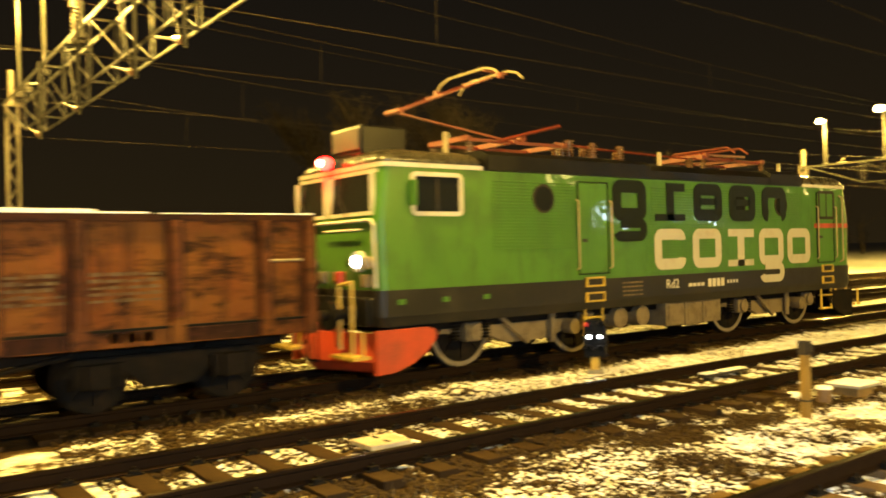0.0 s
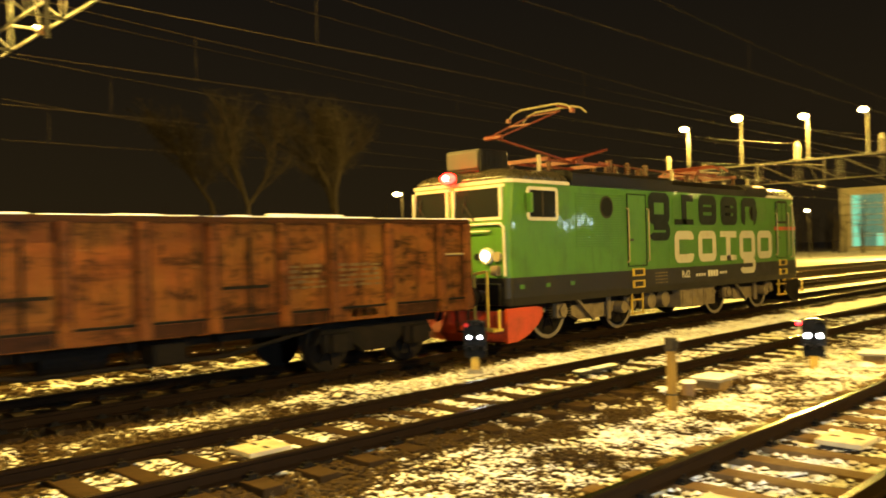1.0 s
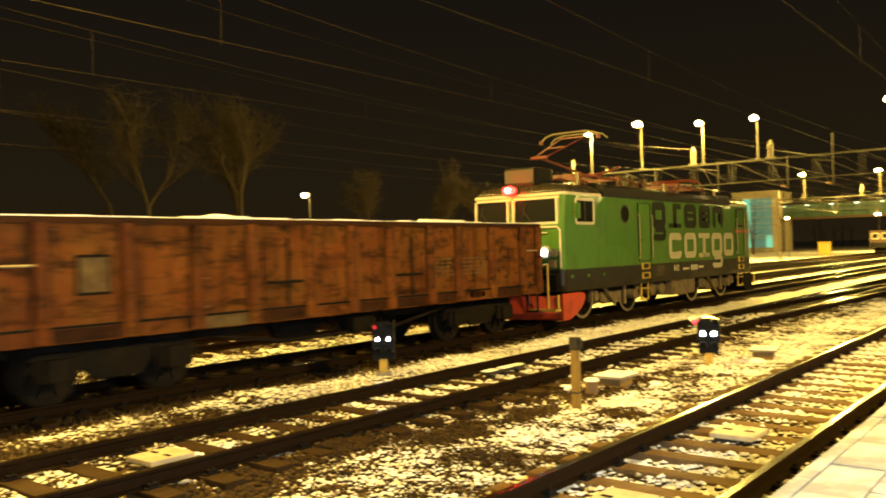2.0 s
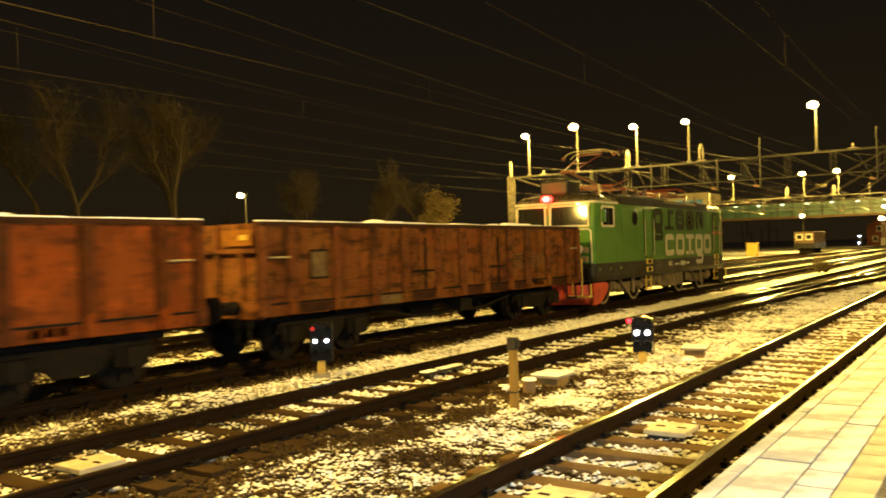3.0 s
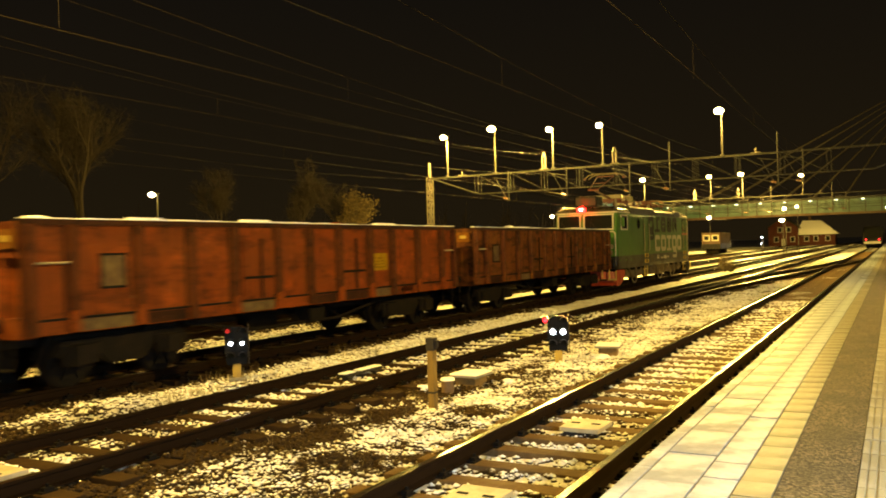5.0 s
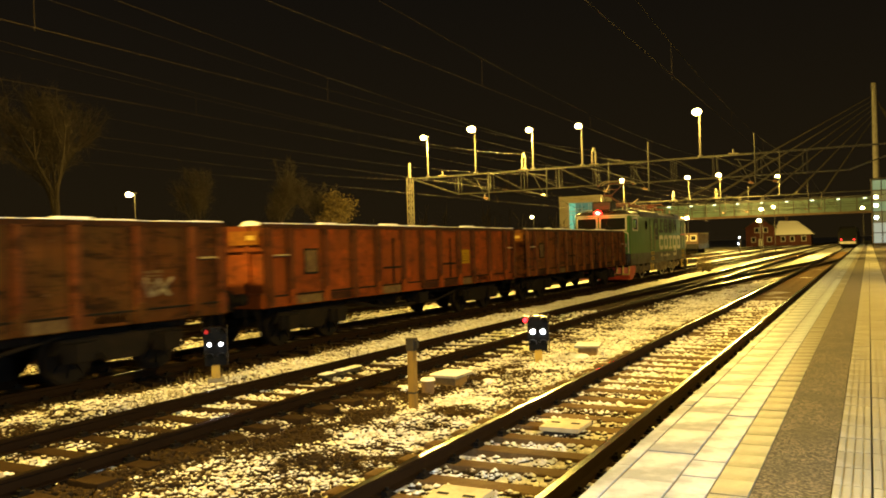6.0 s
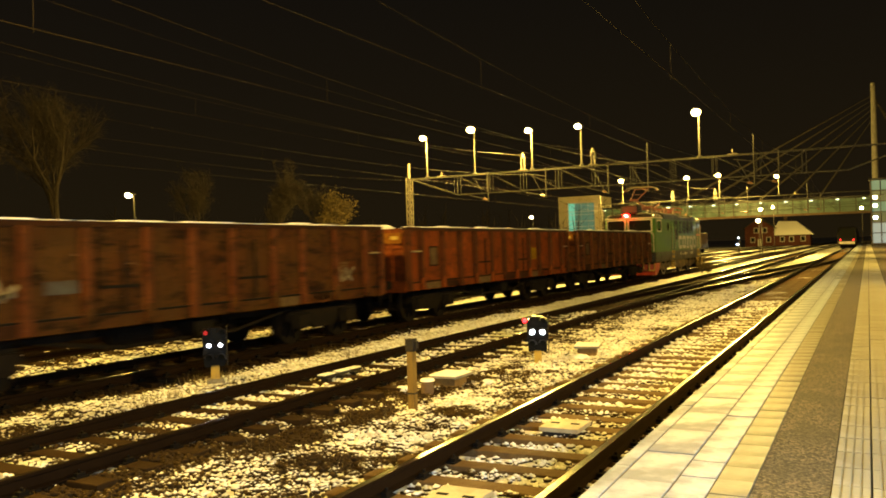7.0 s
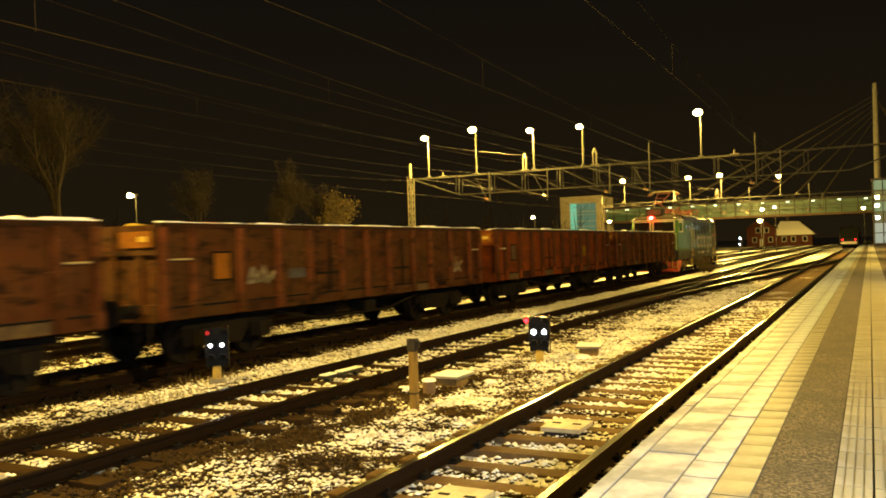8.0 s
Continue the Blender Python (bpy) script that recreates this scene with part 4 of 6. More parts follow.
    for s in (-1, 1):
        beam(bm, (s * 0.2, 1.3, 4.46), (s * 0.42, 3.2, 5.2), 0.028, 0.028)
    beam(bm, (-0.42, 3.2, 5.2), (0.42, 3.2, 5.2), 0.04, 0.04)
    beam(bm, (-0.3, 2.2, 4.82), (0.3, 2.2, 4.82), 0.03, 0.03)
    part("upper_arm", bm, ORANGE, panto)
    for y in (2.95, 3.5):
        bm = bmesh.new()
        tube(bm, [(-0.95, y, 5.12), (-0.8, y, 5.25), (-0.55, y, 5.32), (0.55, y, 5.32), (0.8, y, 5.25), (0.95, y, 5.12)], 0.022)
        part("contact_strip", bm, PALE, panto)
    bm = bmesh.new()
    beam(bm, (0.5, 2.95, 5.28), (0.5, 3.5, 5.28), 0.04, 0.04)
    part("head_frame", bm, ORANGE, panto)
    for s in (-1, 1):
        bm = bmesh.new()
        box(bm, s * 0.95 - 0.05, s * 0.95 + 0.05, 2.9, 3.0, 5.06, 5.16, 0.01)
        part("horn_tip", bm, ORANGE, panto)
    bm = bmesh.new()
    rod(bm, (-0.5, 9.6, 4.08), (0.5, 9.6, 4.08), 0.07)
    folded = part("pantograph", bm, ORANGE, loco, "orange folded pantograph")
    frame_bars(folded, [((x, 9.3, 3.98), (x, 11.7, 3.98), 0.05, 0.06) for x in (-0.5, 0.5)] + [((x * 0.7, 9.5, 4.1), (x * 0.4, 11.5, 4.15), 0.05, 0.05) for x in (-0.5, 0.5)]
               + [((-0.6, y, 4.0), (0.6, y, 4.0), 0.08, 0.09) for y in (9.3, 10.5, 11.7)])
    for y in (10.0, 10.5):
        bm = bmesh.new()
        tube(bm, [(-0.95, y, 4.1), (-0.75, y, 4.24), (0.75, y, 4.24), (0.95, y, 4.1)], 0.025)
        part("contact_strip", bm, ORANGE, folded)
    for yy in (2.55, 4.85, 9.35, 11.65):
        for x in (-0.55, 0.55):
            insulator(x, yy, 3.68, 0.28)
    for x, yy, h in ((0.4, 5.2, 0.5), (0.7, 5.55, 0.42), (0.1, 5.9, 0.45), (0.75, 6.3, 0.4), (-0.3, 5.5, 0.5), (0.3, 6.7, 0.36), (0.5, 8.9, 0.3)):
        insulator(x, yy, 3.66, h, r=0.1)
    for x, yy, h in ((0.9, 1.75, 0.42), (0.95, 7.3, 0.36), (0.95, 11.75, 0.32)):
        bm = bmesh.new()
        rod(bm, (x, yy, 3.55), (x, yy, 3.6 + h), 0.05, 0.045, seg=12)
        part("air_horn", bm, PALE, loco, "pale upright roof post")
    bm = bmesh.new()
    tube(bm, [(0.3, 4.9, 4.1), (0.5, 6.0, 4.0), (0.5, 8.9, 3.95), (0.4, 9.3, 4.0)], 0.022)
    tube(bm, [(0.7, 3.2, 4.0), (0.75, 4.6, 4.35)], 0.03)
    part("roof_conductor", bm, ORANGE, loco)
    bm = bmesh.new()
    box(bm, -0.6, 0.3, 5.0, 6.6, 3.68, 3.86, 0.03)
    box(bm, -0.5, 0.5, 7.2, 8.6, 3.66, 3.78, 0.03)
    part("roof_hatch", bm, LOCO_ROOF, loco)
    # handrails and mirrors of the leading cab
    bm = bmesh.new()
    tube(bm, [(HW, 13.6, 1.5), (HW + 0.08, 13.62, 1.55), (HW + 0.08, 13.62, 3.1), (HW, 13.6, 3.15)], 0.02)
    part("handrail", bm, PALE, loco)
    bm = bmesh.new()
    box(bm, HW + 0.015, HW + 0.02, 12.4, 13.95, 2.35, 2.46)
    part("red_stripe", bm, PLOUGH_RED, loco)
    return loco


WAGON_LEN, WAGON_PITCH = 12.75, 13.97
CHALK = worn("chalk_paint", (0.2, 0.175, 0.12), (0.07, 0.045, 0.025), 0.8, scale=9, amount=0.7)
BLUE_PATCH = worn("blue_paint", (0.034, 0.038, 0.046), (0.028, 0.014, 0.008), 0.8, scale=5, amount=0.7)
OCHRE = worn("ochre_paint", (0.17, 0.062, 0.004), (0.07, 0.028, 0.004), 0.7, scale=4, amount=0.5, gloss=0.1)
NOTICE = worn("notice_yellow", (0.25, 0.15, 0.003), (0.15, 0.085, 0.005), 0.7, scale=7, amount=0.6, gloss=0.08)
STENCIL = worn("olive_stencil", (0.086, 0.054, 0.009), (0.05, 0.024, 0.007), 0.7, scale=6, amount=0.8)


def build_wagon(index):
    """Open bogie wagon; its own y runs from its rear end to its front end."""
    rng = random.Random(20 + index)
    paint, rib_tone = WAGON_MATS[index % 4], RIB_MATS[index % 4]
    L, HW, Z0, Z1 = WAGON_LEN, 1.39, 0.88, 2.56
    wagon = thing("open_wagon", (0, 0, 0), ("faded brown-red", "bright rust-red", "dull brown-red", "dark brown-red")[index % 4] + " open freight wagon, snow on its rim", "freight wagon", "wagons of the freight train")
    for s in (-1, 1):
        bm = bmesh.new()
        box(bm, s * HW, s * (HW - 0.05), 0.0, L, Z0 + 0.2, Z1 - 0.05)
        part("side_wall", bm, paint, wagon)
        bm = bmesh.new()
        box(bm, s * (HW - 0.1), s * (HW + 0.045), -0.02, L + 0.02, Z1 - 0.09, Z1)
        part("top_rail", bm, RIM_MATS[index % 4], wagon, "sooty top rail")
        bm = bmesh.new()
        box(bm, s * (HW - 0.12), s * (HW + 0.03), 0, L, Z0, Z0 + 0.22)
        part("sole_bar", bm, paint, wagon)
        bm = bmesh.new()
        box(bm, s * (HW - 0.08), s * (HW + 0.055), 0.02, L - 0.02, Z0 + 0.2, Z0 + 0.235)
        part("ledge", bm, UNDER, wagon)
        ribs = [0.07, 0.76, 1.98, 3.1, 4.15, 5.35, 6.375, 7.4, 8.6, 9.55, 10.75, 11.99, L - 0.07]
        for k, y in enumerate(ribs):
            bm = bmesh.new()
            w = 0.085
            prism(bm, [(y - w, s * (HW - 0.002)), (y - w * 0.65, s * (HW + 0.1)), (y + w * 0.65, s * (HW + 0.1)), (y + w, s * (HW - 0.002))], "z", 0, 1)
            for v in bm.verts:
                v.co = Vector((v.co.y, v.co.x, Z0 + 0.22 + v.co.z * (Z1 - Z0 - 0.3)))
            box(bm, s * (HW - 0.02), s * (HW + 0.06), y - 0.1, y + 0.1, Z0 + 0.03, Z0 + 0.26)
            bmesh.ops.recalc_face_normals(bm, faces=bm.faces[:])
            part("rib", bm, rib_tone, wagon)
            # dark strip that paints the shade along the rib's edges
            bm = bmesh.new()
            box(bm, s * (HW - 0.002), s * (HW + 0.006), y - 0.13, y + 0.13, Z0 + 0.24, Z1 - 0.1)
            part("rib_edge_shade", bm, RIM_MATS[index % 4], wagon)
            # folded foot that ties the rib to the sole bar
            bm = bmesh.new()
            prism(bm, [(y - 0.085, Z0 + 0.02), (y + 0.085, Z0 + 0.02), (y + 0.085, Z0 + 0.24), (y + 0.05, Z0 + 0.34), (y - 0.05, Z0 + 0.34), (y - 0.085, Z0 + 0.24)], "x", s * (HW + 0.06), s * (HW + 0.108))
            part("rib_foot", bm, paint if k % 3 else rib_tone, wagon)
        # sole bar plates between the ribs, some repainted or bare
        for k, (ya, yb) in enumerate(zip(ribs[1:-1], ribs[2:-1])):
            bm = bmesh.new()
            box(bm, s * (HW + 0.028), s * (HW + 0.036), ya + 0.13, yb - 0.13, Z0 + 0.012, Z0 + 0.19, 0.002)
            pick = rng.random()
            part("sole_plate", bm, STENCIL if pick < 0.2 else RIM_MATS[index % 4] if pick < 0.5 else paint, wagon)
        # doors in two places, with hinges and bars
        for y0, y1 in ((4.3, 5.3), (7.45, 8.45)):
            bm = bmesh.new()
            box(bm, s * (HW - 0.01), s * (HW + 0.03), y0 + 0.06, (y0 + y1) / 2 - 0.01, Z0 + 0.3, Z1 - 0.35)
            box(bm, s * (HW - 0.01), s * (HW + 0.03), (y0 + y1) / 2 + 0.01, y1 - 0.06, Z0 + 0.3, Z1 - 0.35)
            door = part("door", bm, paint, wagon, "rusty double side door")
            bm = bmesh.new()
            rod(bm, (s * (HW + 0.05), (y0 + y1) / 2 + 0.06, Z0 + 0.25), (s * (HW + 0.05), (y0 + y1) / 2 + 0.06, Z1 - 0.3), 0.022, seg=8)
            for z in (Z0 + 0.62,):
                box(bm, s * (HW + 0.03), s * (HW + 0.055), y0 + 0.1, y1 - 0.1, z, z + 0.05)
            part("door_bar", bm, UNDER, door)
        for y0, y1 in ((0.2, 0.68), (L - 0.68, L - 0.2)):
            bm = bmesh.new()
            tube(bm, [(s * (HW + 0.01), y0, 1.92), (s * (HW + 0.08), y0 + 0.02, 1.92), (s * (HW + 0.08), y1 - 0.02, 1.92), (s * (HW + 0.01), y1, 1.92)], 0.018)
            part("grab_rail", bm, PALE, wagon)
    for y0, y1, o in ((0.0, 0.06, -1), (L - 0.06, L, 1)):
        bm = bmesh.new()
        box(bm, -HW + 0.05, HW - 0.05, y0, y1, Z0 + 0.2, Z1 - 0.03)
        end = part("end_wall", bm, paint, wagon)
        for x in (-0.95, -0.32, 0.32, 0.95):
            bm = bmesh.new()
            box(bm, x - 0.06, x + 0.06, y0 - 0.05, y1 + 0.05, Z0, Z1 - 0.04)
            part("stanchion", bm, paint, end)
        bm = bmesh.new()
        box(bm, -HW, HW, y0 - 0.06, y1 + 0.06, Z1 - 0.55, Z1 - 0.47)
        part("end_rail", bm, paint, end)
        bm = bmesh.new()
        box(bm, -HW, HW, y0 - 0.07, y1 + 0.07, Z0 - 0.02, Z0 + 0.28)
        part("headstock", bm, paint, end)
        ye = y0 if o < 0 else y1
        for s in (-1, 1):
            part("buffer", buffer_bm(s * 0.875, ye, ye + o * 0.58), UNDER, wagon)
        bm = bmesh.new()
        beam(bm, (0, ye, 0.98), (0, ye + o * 0.58, 0.92), 0.07, 0.1)
        part("coupling", bm, UNDER, wagon)
        for s in (-1, 1):
            bm = bmesh.new()
            tube(bm, [(s * 1.25, ye + o * 0.1, 0.85), (s * 1.25, ye + o * 0.12, 0.42), (s * 0.95, ye + o * 0.12, 0.42), (s * 0.95, ye + o * 0.1, 0.85)], 0.022)
            part("end_step", bm, UNDER, wagon)
    bm = bmesh.new()
    box(bm, -HW + 0.06, HW - 0.06, 0.05, L - 0.05, Z0 + 0.15, Z0 + 0.25)
    part("floor_plate", bm, UNDER, wagon)
    bm = bmesh.new()
    for x in (-0.5, 0.5):
        box(bm, x - 0.07, x + 0.07, 0.1, L - 0.1, 0.66, Z0 + 0.1)
    for x in (-1.05, 1.05):
        tube(bm, [(x, 3.3, 0.78), (x, 5.0, 0.5), (x, 7.8, 0.5), (x, 9.5, 0.78)], 0.035)
        for y in (5.0, 6.4, 7.8):
            beam(bm, (x, y, 0.5), (x * 0.6, y, 0.85), 0.05, 0.05)
    part("underframe", bm, UNDER, wagon)
    bm = bmesh.new()
    rod(bm, (0.5, 5.3, 0.62), (0.5, 6.2, 0.62), 0.16, seg=16)
    box(bm, 0.75, 1.2, 6.6, 7.1, 0.5, 0.8, 0.02)
    part("brake_gear", bm, UNDER, wagon)
    for yc in (2.0, L - 2.0):
        for d in (-0.9, 0.9):
            add_wheelset(wagon, WAGON_WHEEL, yc + d, 0.46)
            for s in (-1, 1):
                bm = bmesh.new()
                box(bm, s * 0.98, s * 1.18, yc + d - 0.17, yc + d + 0.17, 0.34, 0.66, 0.03)
                part("axle_box", bm, UNDER, wagon)
                for e in (-0.25, 0.25):
                    bm = bmesh.new()
                    rod(bm, (s * 1.08, yc + d + e, 0.36), (s * 1.08, yc + d + e, 0.66), 0.07, seg=10)
                    part("coil_spring", bm, UNDER, wagon)
        for s in (-1, 1):
            bm = bmesh.new()
            prism(bm, [(yc - 1.35, 0.5), (yc - 1.2, 0.74), (yc + 1.2, 0.74), (yc + 1.35, 0.5), (yc + 0.6, 0.56), (yc + 0.35, 0.3), (yc - 0.35, 0.3), (yc - 0.6, 0.56)], "x", s * 1.0 - 0.05, s * 1.0 + 0.05)
            part("bogie_frame", bm, UNDER, wagon)
    # pale and yellow patches with rows of bars
    if index == 1:
        yb = 8.62
        bm = bmesh.new()
        box(bm, HW, HW + 0.012, yb + 0.1, yb + 0.72, 1.5, 1.9)
        card = part("notice_panel", bm, NOTICE, wagon, "yellow notice panel with faded bars")
        for k in range(4):
            for j in range(3):
                bm = bmesh.new()
                box(bm, HW + 0.012, HW + 0.016, yb + 0.2 + j * 0.14, yb + 0.3 + j * 0.14 - 0.03 * ((k + j) % 2), 1.57 + k * 0.07, 1.585 + k * 0.07)
                part("text_bar", bm, UNDER, card)
    patches = {0: ((8.72, 9.42, 1.45, 1.86), (9.7, 10.55, 1.45, 1.86)), 1: (), 2: ((10.9, 11.3, 1.45, 1.75),), 3: ((9.7, 10.3, 1.5, 1.9),)}[index % 4]
    for y0, y1, z0, z1 in patches:
        for k in range(5):
            z, y = z0 + (z1 - z0) * k / 5, y0
            while y < y1 - 0.08:
                w = min(rng.uniform(0.08, 0.22), y1 - y)
                bm = bmesh.new()
                box(bm, HW, HW + 0.005, y, y + w, z, z + rng.uniform(0.03, 0.05))
                part("text_bar", bm, STENCIL, wagon)
                y += w + rng.uniform(0.03, 0.1)
    if index == 2:
        for p, q in (((10.75, 1.25), (10.9, 1.62)), ((10.9, 1.62), (11.0, 1.3)), ((11.02, 1.3), (11.2, 1.6)), ((11.2, 1.55), (11.42, 1.3)), ((11.15, 1.32), (11.5, 1.6))):
            bm = bmesh.new()
            beam(bm, (HW + 0.004, *p), (HW + 0.004, *q), 0.05, 0.05)
            part("chalk_stroke", bm, CHALK, wagon, "pale scrawled paint stroke")
        for p, q in (((2.2, 1.4), (2.34, 1.72)), ((2.34, 1.72), (2.5, 1.42)), ((2.45, 1.5), (2.7, 1.74)), ((2.68, 1.72), (2.74, 1.4)), ((2.74, 1.42), (3.0, 1.62)), ((2.3, 1.44), (2.95, 1.5))):
            bm = bmesh.new()
            beam(bm, (HW + 0.004, *p), (HW + 0.004, *q), 0.05, 0.07)
            part("chalk_stroke", bm, CHALK, wagon, "pale scrawled paint stroke")
        bm = bmesh.new()
        box(bm, HW, HW + 0.006, 3.45, 4.05, 1.46, 1.66)
        part("blue_patch", bm, BLUE_PATCH, wagon, "dull blue paint patch")
    bm = bmesh.new()
    frame_rect(bm, 1.25, 1.75, 1.5, 2.05, 0.04, HW, HW + 0.02)
    holder = part("label_holder", bm, UNDER, wagon)
    bm = bmesh.new()
    box(bm, HW, HW + 0.01, 1.29, 1.71, 1.54, 2.01)
    part("label_sheet", bm, OCHRE if index == 2 else STENCIL, holder)
    bm = bmesh.new()
    for j in range(3):
        box(bm, HW + 0.032, HW + 0.036, 9.9 + j * 0.2, 10.05 + j * 0.2, 0.94, 1.06)
    part("plate", bm, PALE, wagon)
    bm = bmesh.new()
    box(bm, HW - 0.85, HW - 0.1, -0.075, -0.058, 2.14, 2.42)
    plate = part("end_plate", bm, OCHRE, wagon, "ochre plate on the end wall")
    bm = bmesh.new()
    box(bm, HW - 0.4, HW - 0.2, -0.082, -0.074, 2.24, 2.33)
    part("plate_bar", bm, YELLOW, plate)
    # load and snow
    bm = bmesh.new()
    rows, cols = 42, 9
    grid = []
    for i in range(rows + 1):
        line = []
        for j in range(cols + 1):
            y, x = 0.08 + (L - 0.16) * i / rows, (-1 + 2 * j / cols) * (HW - 0.07)
            h = 2.38 + 0.2 * noise.noise(Vector((x * 1.1, y * 0.9 + index * 31, 0))) + 0.12 * noise.noise(Vector((x * 3, y * 2.6, index)))
            line.append(bm.verts.new((x, y, h)))
        grid.append(line)
    for i in range(rows):
        for j in range(cols):
            bm.faces.new((grid[i][j], grid[i][j + 1], grid[i + 1][j + 1], grid[i + 1][j]))
    part("scrap_load", bm, GROUND_MAT, wagon, "dark load dusted with snow")
    for s in (-1, 1):
        bm = bmesh.new()
        y = 0.0
        while y < L:
            w = rng.uniform(0.3, 0.9)
            h = rng.uniform(0.008, 0.03) * (2.0 if rng.random() < 0.12 else 1)
            box(bm, s * (HW - 0.09), s * (HW + 0.04), y, min(L, y + w), Z1, Z1 + h, 0.006)
            y += w + (0.0 if rng.random() < 0.85 else 0.15)
        part("rim_snow", bm, SNOW, wagon, "thin snow lying along the rim")
    for k in range(7):
        bm = bmesh.new()
        y, x = rng.uniform(0.6, L - 0.6), rng.uniform(-0.6, 1.0)
        bmesh.ops.create_icosphere(bm, subdivisions=2, radius=1)
        a, b, c = rng.uniform(0.15, 0.3), rng.uniform(0.2, 0.6), rng.uniform(0.08, 0.2)
        for v in bm.verts:
            f = 1 + 0.35 * noise.noise(v.co * 1.7 + Vector((k, index, 0)))
            v.co = Vector((v.co.x * a * f + x, v.co.y * b * f + y, v.co.z * c * f + 2.5))
        part("scrap_piece", bm, (SNOW, YELLOW, WAGON_MATS[1], SNOW)[k % 4], wagon)
    return wagon


LOCO = build_locomotive()
WAGONS = [build_wagon(i) for i in range(5)]
build_ground()
build_tracks()
build_gravel()
build_platform()


# ---------------------------------------------------------------- gantries, lamps, wires
GANTRY_STEEL = worn("dull_gantry_steel", (0.0155, 0.0142, 0.012), (0.0085, 0.0075, 0.006), 0.5, 0.6, scale=3.0)
WEATHERED = worn("weathered_zinc", (0.055, 0.046, 0.031), (0.031, 0.025, 0.0165), 0.6, 0.2, scale=4)


def yard_lamp(at, z0, z1, group, material=None, head=0.3, label="tall sodium yard lamp, lit, on a slim steel pole"):
    """A slim pole with a lit lantern on a short arm."""
    x, y = at
    lamp = thing("yard_lamp", (x, y, z0), label, "lamp", group)
    h = z1 - z0
    bm = bmesh.new()
    rod(bm, (0, 0, 0), (0, 0, h), 0.06, 0.045, seg=12)
    rod(bm, (0, 0, 0), (0, 0, 0.12), 0.16, seg=12)
    part("pole", bm, GALV, lamp)
    bm = bmesh.new()
    box(bm, -0.13, 0.13, -0.5, 0.1, h - 0.02, h + 0.08, 0.04)
    lantern = part("lantern", bm, GALV, lamp)
    bm = bmesh.new()
    bmesh.ops.create_uvsphere(bm, u_segments=18, v_segments=10, radius=1, matrix=Matrix.Translation((-0.08, -0.4, h - 0.06)) @ Matrix.Diagonal((head * 0.85, head * 0.95, head * 0.62, 1)))
    part("bulb_bowl", bm, material or LAMP_GLOW, lantern, "glowing bowl", smooth=True)
    return lamp


def insulator_stack(bm, x, y, z, h, r):
    rod(bm, (x, y, z), (x, y, z + h), r * 0.5, seg=8)
    k = 0.05
    while k < h - 0.03:
        rod(bm, (x, y, z + k), (x, y, z + k + 0.04), r, r * 0.75, seg=10)
        k += 0.1


